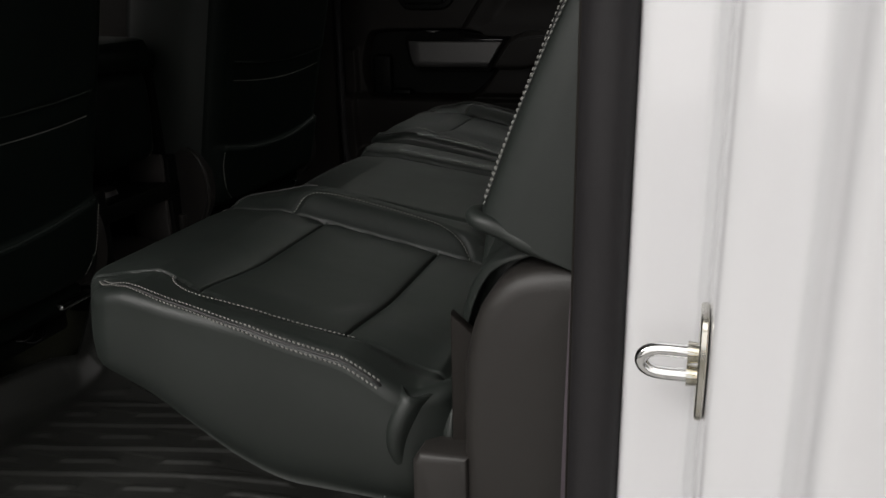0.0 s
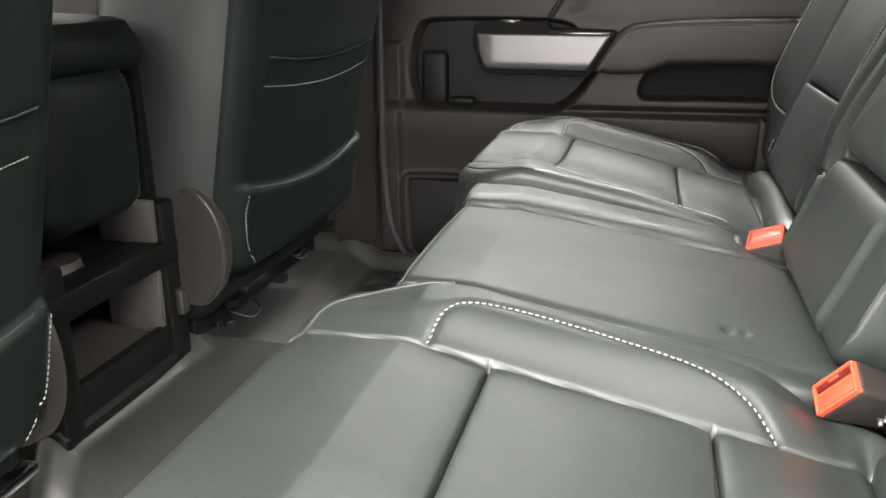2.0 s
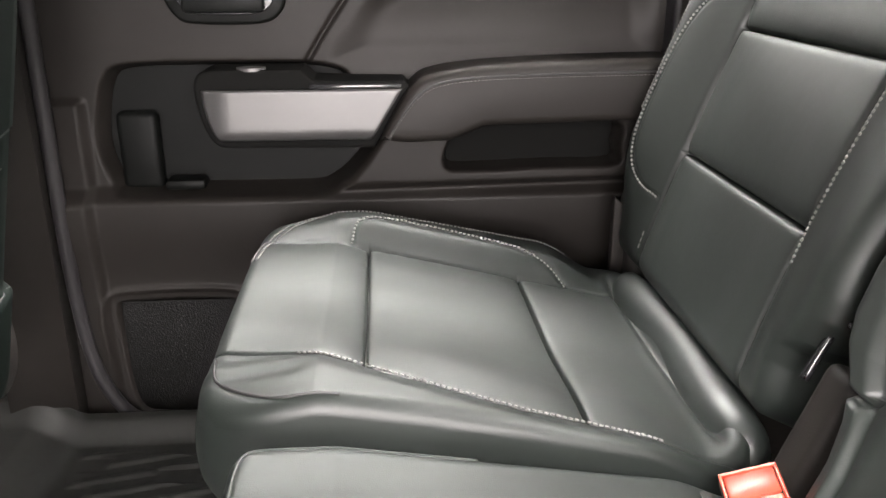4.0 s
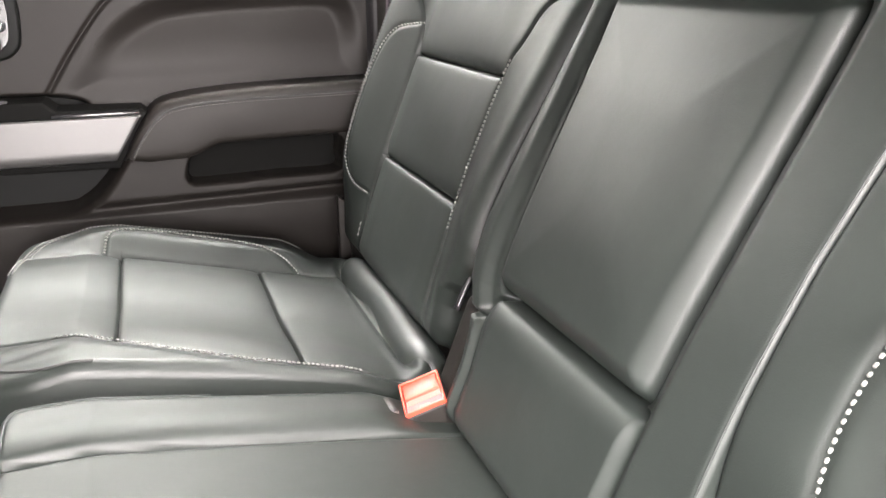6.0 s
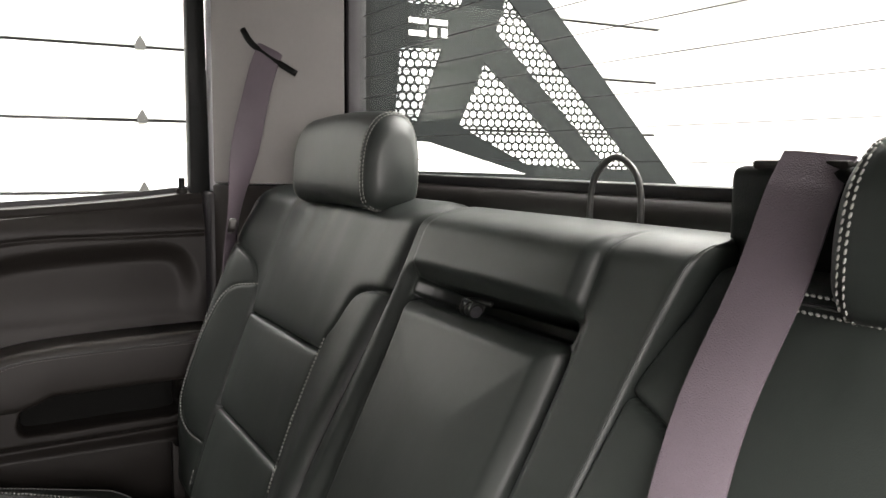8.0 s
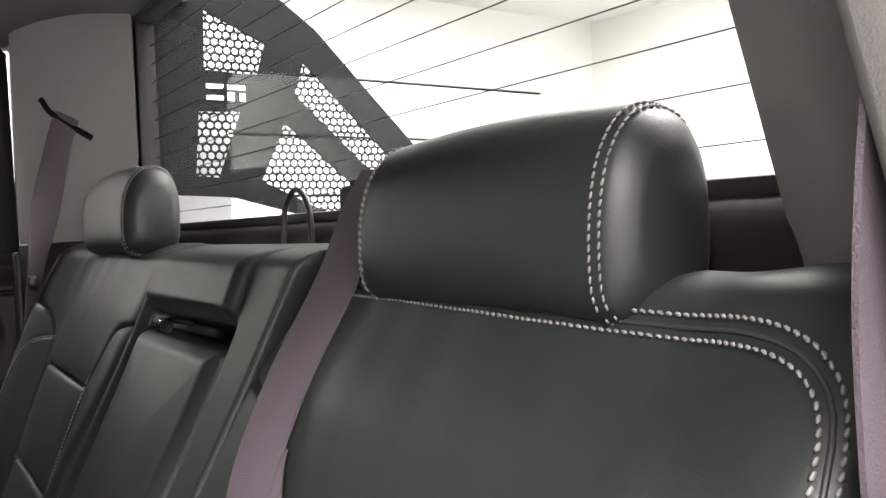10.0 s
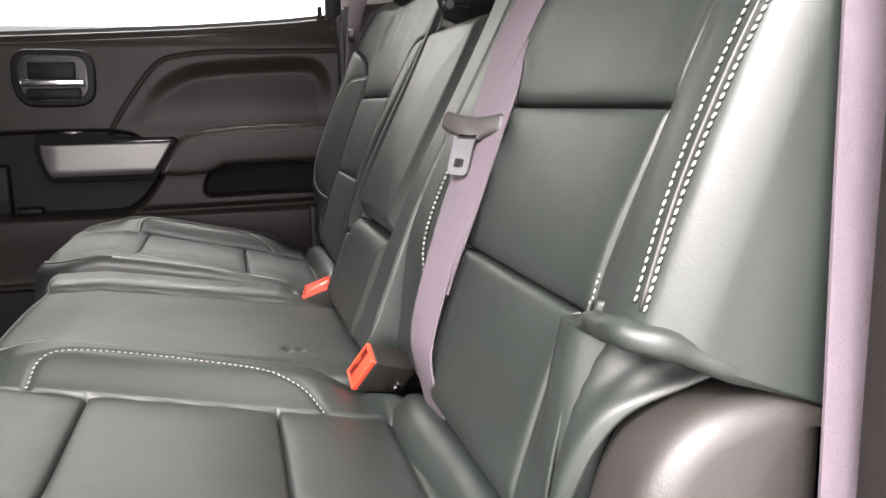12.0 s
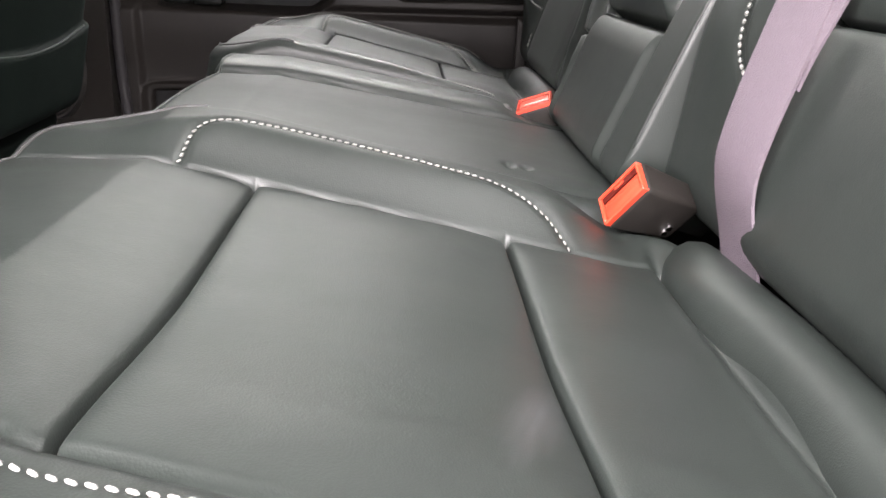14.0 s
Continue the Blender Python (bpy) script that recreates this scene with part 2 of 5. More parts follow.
def tube(name, pts, r, material, parent=None, label="", seg=8, closed=False):
    pts = [Vector(p) for p in pts]
    n = len(pts)
    verts, faces = [], []
    up = Vector((0.13, 0.31, 0.94))
    for i, p in enumerate(pts):
        d = (pts[(i + 1) % n] - pts[i - 1]) if closed else (pts[min(i + 1, n - 1)] - pts[max(i - 1, 0)])
        d.normalize()
        a = d.cross(up).normalized()
        b = a.cross(d)
        for k in range(seg):
            w = 2 * math.pi * k / seg
            verts.append(p + (r if isinstance(r, float) else r[i]) * (math.cos(w) * a + math.sin(w) * b))
    for i in range(n if closed else n - 1):
        for k in range(seg):
            j = (i + 1) % n
            faces.append((i * seg + k, i * seg + (k + 1) % seg, j * seg + (k + 1) % seg, j * seg + k))
    if not closed:
        faces += [tuple(range(seg))[::-1], tuple((n - 1) * seg + k for k in range(seg))]
    return obj(name, verts, faces, material, parent, label)


def strap(name, pts, width, sides, material, parent=None, label="", thick=0.0018):
    """A flat band along pts; sides: the direction of its width at each point."""
    verts, faces = [], []
    n = len(pts)
    ridge = 5
    for i in range(n):
        p, w = Vector(pts[i]), Vector(sides[i]).normalized()
        d = Vector(pts[min(i + 1, n - 1)]) - Vector(pts[max(i - 1, 0)])
        nrm = d.cross(w).normalized()
        row = []
        for k in range(ridge + 1):
            f = k / ridge - 0.5
            row.append(p + w * width * f + nrm * thick * (0.6 if abs(f) == 0.5 else 1))
        for k in range(ridge, -1, -1):
            f = k / ridge - 0.5
            row.append(p + w * width * f - nrm * thick * (0.6 if abs(f) == 0.5 else 1))
        verts += row
    c = 2 * (ridge + 1)
    for i in range(n - 1):
        for k in range(c):
            faces.append((i * c + k, i * c + (k + 1) % c, (i + 1) * c + (k + 1) % c, (i + 1) * c + k))
    faces += [tuple(range(c))[::-1], tuple((n - 1) * c + k for k in range(c))]
    return obj(name, verts, faces, material, parent, label, angle=50)


def stitches(pts, normals, parent, length=0.0037, gap=0.0014, r=0.00105, slant=0.0, label=""):
    """A row of thread stitches along a line, joined into one mesh."""
    p = np.array(pts, float)
    s = np.r_[0, np.cumsum(np.linalg.norm(np.diff(p, axis=0), axis=1))]
    nn = np.array(normals, float)
    verts, faces = [], []
    w = gap
    while w + length < s[-1]:
        a = np.array([np.interp(w, s, p[:, i]) for i in range(3)])
        b = np.array([np.interp(w + length, s, p[:, i]) for i in range(3)])
        nr = np.array([np.interp(w, s, nn[:, i]) for i in range(3)])
        nr /= np.linalg.norm(nr)
        d = (b - a) / np.linalg.norm(b - a)
        sd = np.cross(d, nr)
        d2 = d + slant * sd
        mid = (a + b) / 2 + nr * r * 0.35
        k0 = len(verts)
        h = length / 2
        for f, q in ((-1, 0.35), (-0.55, 1), (0.55, 1), (1, 0.35)):
            c = mid + d2 * h * f
            for e1, e2 in ((1, 0), (0.0, 0.8), (-1, 0), (0.0, -0.8)):
                verts.append(c + sd * r * q * e1 + nr * r * q * e2)
        for i in range(3):
            for k in range(4):
                faces.append((k0 + 4 * i + k, k0 + 4 * i + (k + 1) % 4, k0 + 4 * i + 4 + (k + 1) % 4, k0 + 4 * i + 4 + k))
        faces += [(k0 + 3, k0 + 2, k0 + 1, k0), (k0 + 12, k0 + 13, k0 + 14, k0 + 15)]
        w += length + gap
    return tagged(obj("stitching", verts, faces, THREAD, parent, label or "pale contrast stitching"), kind="stuff")


def smooth01(a, b, x):
    t = np.clip((x - a) / (b - a), 0, 1)
    return t * t * (3 - 2 * t)


def poly_dist(X, Y, pts, closed=False):
    p = np.array(pts, float)
    if closed:
        p = np.vstack([p, p[:1]])
    best = np.full(X.shape, 9.0)
    for (x0, y0), (x1, y1) in zip(p[:-1], p[1:]):
        dx, dy = x1 - x0, y1 - y0
        t = np.clip(((X - x0) * dx + (Y - y0) * dy) / max(dx * dx + dy * dy, 1e-12), 0, 1)
        best = np.minimum(best, np.hypot(X - x0 - t * dx, Y - y0 - t * dy))
    return best


def poly_sd(X, Y, pts):
    """Signed distance to a closed outline, inside positive."""
    d = poly_dist(X, Y, pts, True)
    p = np.array(pts, float)
    inside = np.zeros(X.shape, bool)
    n = len(p)
    for i in range(n):
        (x0, y0), (x1, y1) = p[i], p[(i + 1) % n]
        if y0 == y1:
            continue
        hit_ = ((Y < y0) != (Y < y1)) & (X < (x1 - x0) * (Y - y0) / (y1 - y0) + x0)
        inside ^= hit_
    return np.where(inside, d, -d)


def pillow(e, am, r=0.011):
    """A panel that rises by am over a rounded edge of width r; e is the distance in from its edge."""
    return am * np.sqrt(np.clip(1 - (1 - np.clip(e / r, 0, 1)) ** 2, 0, 1))


def dent(d, depth, w):
    return -depth * np.exp(-(d / w) ** 2)


def crease(d, depth, below, above):
    """A sewn seam: a sharp valley that opens over `below` on one side and `above` on the other."""
    return -depth * np.exp(-np.abs(d) / np.where(d < 0, below, above))


class Pad:
    """An upholstered block: a plan rectangle with rounded corners, a top given by a height function, rounded edges and a skirt.
    a, b: plan axes; place(a, b, h) gives the world point."""

    def __init__(self, a0, a1, b0, b1, rc, height, place, floor, step=0.0025, rounding=None, shift=None, fine=((), ()), ends=(None, None)):
        self.a0, self.a1, self.b0, self.b1, self.rc = a0, a1, b0, b1, rc
        self.height, self.place, self.floor, self.step = height, place, floor, step
        self.rounding = rounding or rc
        self.fine, self.ends = fine, ends
        self.shift = shift or (lambda a, b: (a, b))

    def grid(self, lo, hi, lines=()):
        rc = self.rc
        k = max(6, int(rc / self.step))
        e = np.sin(np.linspace(0, math.pi / 2, k + 1)) * 0.5 + 0.5 * (1 - (1 - np.linspace(0, 1, k + 1)) ** 3)
        mid = np.linspace(lo + rc, hi - rc, max(4, int((hi - lo - 2 * rc) / self.step)))
        g = np.r_[(lo + rc - rc * e)[::-1][:-1], mid, (hi - rc + rc * e)[1:]]
        for c in lines:
            near = c + np.array((-0.007, -0.005, -0.0036, -0.0025, -0.0016, -0.0008, 0, 0.0008, 0.0016, 0.0025, 0.0036, 0.005, 0.007))
            g = np.r_[g[(g < near[0] - 0.0008) | (g > near[-1] + 0.0008)], near]
        return np.sort(g)

    def local(self, A, B):
        rc = self.rc
        ia, ib = np.clip(A, self.a0 + rc, self.a1 - rc), np.clip(B, self.b0 + rc, self.b1 - rc)
        p, q = (A - ia) / rc, (B - ib) / rc
        m, n = p * np.sqrt(1 - q * q / 2), q * np.sqrt(1 - p * p / 2)
        a, b = ia + rc * m, ib + rc * n
        # distance in from the rounded outline
        ea = np.minimum(a - self.a0, self.a1 - a)
        eb = np.minimum(b - self.b0, self.b1 - b)
        d = np.where((np.abs(p) > 0) & (np.abs(q) > 0), rc - rc * np.hypot(m, n), np.minimum(ea, eb))
        drop = 0.0 * a
        sharp = [(e_, w_) for e_, w_ in zip(self.ends, (a - self.a0, self.a1 - a)) if e_]
        for e_, w_ in sharp:
            t = np.clip(1 - w_ / e_, 0, 1)
            drop = np.maximum(drop, e_ * (1 - np.sqrt(np.clip(1 - t * t, 0, 1))))
        if self.ends[0]:
            d = np.where(a < (self.a0 + self.a1) / 2, eb, d)
        if self.ends[1]:
            d = np.where(a > (self.a0 + self.a1) / 2, eb, d)
        t = np.clip(1 - d / self.rounding, 0, 1)
        h = self.height(a, b) - np.maximum(drop, self.rounding * (1 - np.sqrt(np.clip(1 - t * t, 0, 1))))
        return a, b, h

    def build(self, name, material, parent, label="", bottom=True, skirt=8, bulge=0.0, side=None):
        ga, gb = self.grid(self.a0, self.a1, self.fine[0]), self.grid(self.b0, self.b1, self.fine[1])
        A, B = np.meshgrid(ga, gb, indexing="ij")
        a, b, h = self.local(A, B)
        na, nb = A.shape
        verts = [None] * (na * nb)
        pts = self.world(a, b, h)
        verts = list(pts.reshape(-1, 3))
        idx = np.arange(na * nb).reshape(na, nb)
        faces = list(zip(idx[:-1, :-1].ravel(), idx[1:, :-1].ravel(), idx[1:, 1:].ravel(), idx[:-1, 1:].ravel()))
        ring = list(idx[:, 0]) + list(idx[-1, 1:]) + list(idx[-2::-1, -1]) + list(idx[0, -2:0:-1])
        ra, rb, rh = (np.array([q.ravel()[i] for i in ring]) for q in (a, b, h))
        ca, cb = (self.a0 + self.a1) / 2, (self.b0 + self.b1) / 2
        prev = ring
        for s in range(1, skirt + 1):
            f = s / skirt
            out = bulge * math.sin(math.pi * min(1, f * 1.0)) - (0.012 * max(0, (f - 0.75) / 0.25) ** 2)
            aa = ra + np.sign(ra - ca) * out * np.clip(np.abs(ra - ca) / (self.a1 - ca), 0, 1) ** 6
            bb = rb + np.sign(rb - cb) * out * np.clip(np.abs(rb - cb) / (self.b1 - cb), 0, 1) ** 6
            hh = rh + (self.floor(ra, rb) - rh) * f
            w = self.world(aa, bb, hh)
            k0 = len(verts)
            verts += list(w)
            cur = list(range(k0, k0 + len(ring)))
            n = len(ring)
            faces += [(prev[i], prev[(i + 1) % n], cur[(i + 1) % n], cur[i])[::-1] for i in range(n)]
            prev = cur
        if bottom:
            faces.append(tuple(prev))
        ob = obj(name, verts, faces, material, parent, label)
        if side:
            ob.data.materials.append(side)
            top = (na - 1) * (nb - 1)
            ob.data.polygons.foreach_set("material_index", [int(i >= top) for i in range(len(faces))])
        return ob

    def world(self, a, b, h):
        a, b = self.shift(a, b)
        return np.stack(self.place(a, b, h), -1)

    def on(self, line, lift=0.0):
        """World points and normals on the pad's top along a plan line."""
        L = np.array(line, float)
        A, B = L[:, 0], L[:, 1]
        e = 0.002

        def at(a, b):
            return self.world(*self.local(np.clip(a, self.a0, self.a1), np.clip(b, self.b0, self.b1)))
        P = at(A, B)
        du, dv = at(A + e, B) - at(A - e, B), at(A, B + e) - at(A, B - e)
        N = np.cross(du, dv)
        N /= np.linalg.norm(N, axis=1)[:, None] + 1e-12
        up = np.array(self.place(np.zeros(1), np.zeros(1), np.ones(1)))[:, 0] - np.array(self.place(np.zeros(1), np.zeros(1), np.zeros(1)))[:, 0]
        N *= np.sign(N @ up)[:, None]
        return P + N * lift, N

    def stitch(self, line, parent, step=0.004, lift=0.0013, **kw):
        P, N = self.on(resampled(smoothed(line, 8), step), lift)
        return stitches(P, N, parent, **kw)


# ---- garage round the truck ----
def flat_wall(name, x0, x1, y0, y1, z0, z1, material, label, category="wall"):
    return tagged(part(name, box_bm(x0, x1, y0, y1, z0, z1), material, None, smooth=False), label, category, kind="structure")


flat_wall("ground", -5.2, 6.2, -5.2, 5.6, -0.2, 0.0, CONCRETE, "smooth grey concrete garage floor", "ground")
flat_wall("ceiling", -5.2, 6.2, -5.2, 5.6, 3.6, 3.75, WALLWHITE, "plain white garage ceiling", "ceiling")
flat_wall("wall_rear", 6.0, 6.2, -5.2, 5.6, 0.0, 3.6, WALLWHITE, "plain white painted garage wall")
# front and near walls are out of view, greyed to dim the cab's ambient
flat_wall("wall_front", -5.2, -5.0, -5.2, 5.6, 0.0, 3.6, WALL_DIMMED, "unseen garage wall, darkened to cut bounced light")
flat_wall("wall_near", -5.0, 6.0, -5.2, -5.0, 0.0, 3.6, WALL_DIMMED, "unseen garage wall, darkened to cut bounced light")
flat_wall("wall_far", -5.0, 6.0, 5.3, 5.6, 0.0, 3.6, WALLWHITE, "plain white wall behind the sectional door")
gdoor = thing("garage_door", "white sectional overhead garage door with horizontal panels", "garage door")
for i in range(7):
    z0 = 0.44 + (i - 1) * 0.478
    p = part("panel", box_bm(-2.6, 5.2, 5.16, 5.22, z0, z0 + 0.456, 0.012), DOORWHITE, gdoor)
    for hx in (0.62, 2.4):
        part("hinge", prism_bm([(hx - 0.035, z0 + 0.45), (hx + 0.035, z0 + 0.45), (hx + 0.03, z0 + 0.49), (hx, z0 + 0.54), (hx - 0.03, z0 + 0.49)], "y", 5.13, 5.158), GREY_COVER, gdoor, "grey steel panel hinge")
part("backing", box_bm(-2.6, 5.2, 5.222, 5.235, 0.0, 3.2), SEAL, gdoor)

# ---- rear seats ----
LEAN_X, LEAN_Z = 0.353, 0.9355          # the backrests' slope, run and rise
BX, BZ = -0.062, 1.045                  # foot of the backrest plane


def back_place(sign, mid):
    """Backrest frame: a = across, b = up the slope, h = out of the back towards the front."""
    def place(a, b, h):
        return (BX + b * LEAN_X - h * LEAN_Z, mid + sign * a, BZ + b * LEAN_Z + h * LEAN_X)
    return place


def rim_seam(far, x):
    """Where the centre panel ends towards the cushion's straight side."""
    return np.interp(x, [-0.60, -0.516, -0.46, -0.41, -0.36, -0.256, -0.167, -0.08], [0.125, 0.135, 0.153, 0.168, 0.180, 0.200, 0.205, 0.207] if far else [0.215, 0.200, 0.163, 0.155, 0.178, 0.184, 0.178, 0.176])


def on_back(y, b, h):
    return (BX + b * LEAN_X - h * LEAN_Z, y, BZ + b * LEAN_Z + h * LEAN_X)


def cushion_height(toe, c1, c2, far):
    bound = 0.158
    turn = 1 if far else -1

    def height(u, x):
        w = turn * (u - toe * (x + 0.28))          # towards the arched bolster
        out = -w - rim_seam(far, x)                 # past the straight seam on the other side
        z = 1.113 - 0.215 * (x + 0.36) + 0.02 * smooth01(-0.1, -0.03, x)
        z = np.where(x < -0.42, 1.1259 - 0.01 * (-(x + 0.42)), z)
        z = z + 0.027 * smooth01(bound - 0.003, bound + 0.040, w) * (0.35 + 0.65 * smooth01(-0.47, -0.37, x)) * (1 - 0.8 * smooth01(-0.16, -0.09, x))
        lift = np.interp(x, [-0.52, -0.42, -0.36, -0.26, -0.16, -0.09], [-0.007, -0.006, 0.0, 0.014, 0.017, 0.006] if not far else [0.002, 0.005, 0.008, 0.010, 0.008, 0.002])
        z = z + 0.016 * smooth01(0.01, 0.20, -w) * smooth01(-0.52, -0.40, x) * (1 - 0.7 * smooth01(-0.16, -0.09, x))
        z = z + lift * np.where(lift > 0, smooth01(-0.002, 0.034, out), smooth01(-0.006, 0.020, out))
        # centre panels, each a little crowned, meet in sewn creases
        inner = smooth01(bound + 0.004, bound - 0.003, w) * smooth01(0.004, -0.003, out)
        crown = smooth01(bound, bound - 0.06, w) * smooth01(0.0, -0.06, out)
        for lo, hi in ((-0.56, c1), (c1, c2), (c2, -0.082)):
            f = np.clip((x - lo) / (hi - lo), 0, 1)
            z = z + 0.0045 * np.sin(math.pi * f) ** 0.8 * crown
        z = z + (crease(x - c1, 0.0045, 0.010, 0.004) + crease(x - c2, 0.004, 0.009, 0.004) + dent(x - c1, 0.008, 0.0014) + dent(x - c2, 0.008, 0.0014)) * inner
        z = z + (crease(w - bound, 0.002, 0.005, 0.004) + dent(w - bound, 0.0045, 0.0015)) * smooth01(-0.55, -0.48, x)
        z = z + crease(out, 0.002, 0.005, 0.004) + dent(out, 0.0045, 0.0015)
        z = z + dent(x + 0.074, 0.012, 0.007) * smooth01(0.21, 0.16, np.abs(u))
        arc = smoothed(ARC, 6)
        z = z + dent(poly_dist(w, x, [(p[0] + 0.003, p[1] + 0.002) for p in arc]), 0.0035, 0.0035)
        # puckered leather round the front corner
        z = z + 0.0010 * np.sin(170 * out + 60 * x) * smooth01(-0.40, -0.46, x) * smooth01(0.0, 0.02, out) * smooth01(0.075, 0.05, out)
        return z
    return height


def near_taper(a, x):
    edge = np.interp(x, [-0.55, -0.50, -0.466, -0.44, -0.40, -0.364, -0.30, -0.22, -0.14], [0.182, 0.192, 0.211, 0.217, 0.222, 0.228, 0.236, 0.243, 0.246])
    return a + (edge - 0.243) * smooth01(0.10, 0.243, a), x


ARC = [(0.160, -0.405), (0.188, -0.396), (0.205, -0.36), (0.207, -0.29), (0.198, -0.21), (0.180, -0.162), (0.160, -0.142)]


def seat_cushion(parent, mid, sign, toe, outer_stitch, c1, c2, df=0.0, do=0.0, skin=LEATHER, far=True):
    hf = cushion_height(toe, c1, c2, far)
    pad = Pad(-0.243, 0.243, -0.520 + df, -0.045, 0.075, hf, lambda a, b, h: (b, mid + sign * a, h),
              lambda a, b: 0.945 + 0.085 * smooth01(-0.22, -0.47, b) + 0 * a, step=0.0019, rounding=0.017, shift=None if far else near_taper, fine=((), (c1, c2)))
    ob = pad.build("cushion", skin, parent, "black leather seat cushion with quilted centre", bulge=0.006)
    s = 1 if far else -1
    bold, up = (0.0017, 0.0030) if far else (0.00105, 0.0016)
    pad.stitch([(s * (p[0]) + toe * (p[1] + 0.28), p[1]) for p in ARC], ob, slant=0.25, lift=up, r=bold, gap=0.0018)
    xs = np.linspace(-0.440, -0.140, 14)
    seam = [(-s * (float(rim_seam(far, x)) + 0.0075) + toe * (x + 0.28), float(x)) for x in xs]
    if not far:
        seam = [(0.168, -0.393), (0.177, -0.389), (0.185, -0.383), (0.194, -0.371), (0.201, -0.353), (0.203, -0.329), (0.198, -0.278), (0.191, -0.22), (0.188, -0.165)]
    pad.stitch(seam, ob, slant=0.25, lift=0.0022, r=min(bold, 0.00135))
    side = outer_stitch
    def fwd(line):
        return [(a_ + side * do * float(smooth01(0.16, 0.22, side * a_)), b_ + df * float(smooth01(-0.40, -0.47, b_))) for a_, b_ in line]
    if far:
        rim = fwd([(side * 0.105, -0.507), (side * 0.170, -0.498), (side * 0.213, -0.466), (side * 0.231, -0.405), (side * 0.231, -0.24), (side * 0.231, -0.12)])
        rim2 = fwd([(side * 0.108, -0.5145), (side * 0.176, -0.505), (side * 0.2205, -0.470), (side * 0.2395, -0.405), (side * 0.2395, -0.24), (side * 0.2395, -0.12)])
    else:
        rim = [(0.2015, -0.480), (0.206, -0.468), (0.222, -0.405), (0.230, -0.33), (0.2365, -0.25), (0.2365, -0.12)]
        rim2 = [(0.2100, -0.485), (0.2145, -0.473), (0.2305, -0.405), (0.236, -0.33), (0.2410, -0.25), (0.2410, -0.12)]
    pad.stitch(rim, ob, slant=0.2)
    pad.stitch(rim2, ob, slant=0.2)
    P, N = pad.on(resampled(smoothed([(0.5 * (p[0] + q[0]), 0.5 * (p[1] + q[1])) for p, q in zip(rim, rim2)], 8), 0.01), 0.0)
    tube("seam_cord", P, 0.0016, PIPING, ob)
    # piping line over the front inner corner
    P, N = pad.on(resampled(smoothed([(-side * 0.232, -0.40), (-side * 0.227, -0.455), (-side * 0.19, -0.499 + df), (-side * 0.13, -0.513 + df)], 8), 0.008), 0.0005)
    tube("piping", P, 0.0016, PIPING, ob)
    # the roll along the rear of the cushion
    rings, faces, n, k = [], [], 40, 14
    for i in range(n + 1):
        f = i / n
        a = -0.205 + 0.41 * f
        r = 0.026 * (1 - abs(2 * f - 1) ** 8) ** 0.5 + 0.002
        for j in range(k):
            w = 2 * math.pi * j / k
            rings.append((-0.046 + r * 1.0 * math.cos(w) - 0.004 * math.sin(9 * f), mid + sign * a, 1.043 + r * 1.2 * math.sin(w)))
    for i in range(n):
        for j in range(k):
            faces.append((i * k + j, i * k + (j + 1) % k, (i + 1) * k + (j + 1) % k, (i + 1) * k + j))
    faces += [tuple(range(k))[::-1], tuple(n * k + j for j in range(k))]
    obj("rear_roll", rings, faces, LEATHER, parent)


def pipe_y(s):
    """The seam between the middle and the outer part of the double backrest, across, by height."""
    return np.interp(s, [0.10, 0.21, 0.295, 0.376, 0.44, 0.484, 0.537, 0.58], [-0.181, -0.181, -0.184, -0.192, -0.200, -0.208, -0.222, -0.236])


def split_y(s):
    """The double backrest's edge along the gap to the single one."""
    return np.interp(s, [0.0, 0.08, 0.11, 0.135, 0.155, 0.175, 0.21, 0.27, 0.34, 0.45, 0.53, 0.58], [0.160, 0.163, 0.172, 0.188, 0.209, 0.219, 0.225, 0.223, 0.217, 0.206, 0.192, 0.186])


def single_y(s):
    """The single backrest's edge along the gap; its foot is cut away round the catch."""
    return np.interp(s, [0.0, 0.09, 0.11, 0.125, 0.15, 0.17, 0.21, 0.27, 0.34, 0.45, 0.53, 0.58], [0.282, 0.278, 0.270, 0.247, 0.231, 0.228, 0.230, 0.226, 0.217, 0.206, 0.192, 0.186])


OUTER_EDGE = [(0.154, 0.0), (0.150, 0.20), (0.151, 0.345), (0.157, 0.39), (0.180, 0.428), (0.225, 0.447), (0.270, 0.456)]
NEAR_EDGE = [(0.137, 0.0), (0.138, 0.20), (0.147, 0.30), (0.152, 0.35), (0.159, 0.39), (0.180, 0.428), (0.225, 0.447), (0.270, 0.456)]
SPLIT_EDGE = [(0.150, 0.0), (0.147, 0.20), (0.153, 0.35), (0.170, 0.394), (0.193, 0.441), (0.262, 0.452)]
PIPE_EDGE = [(0.145, 0.0), (0.143, 0.20), (0.146, 0.34), (0.168, 0.385), (0.205, 0.418), (0.252, 0.437)]


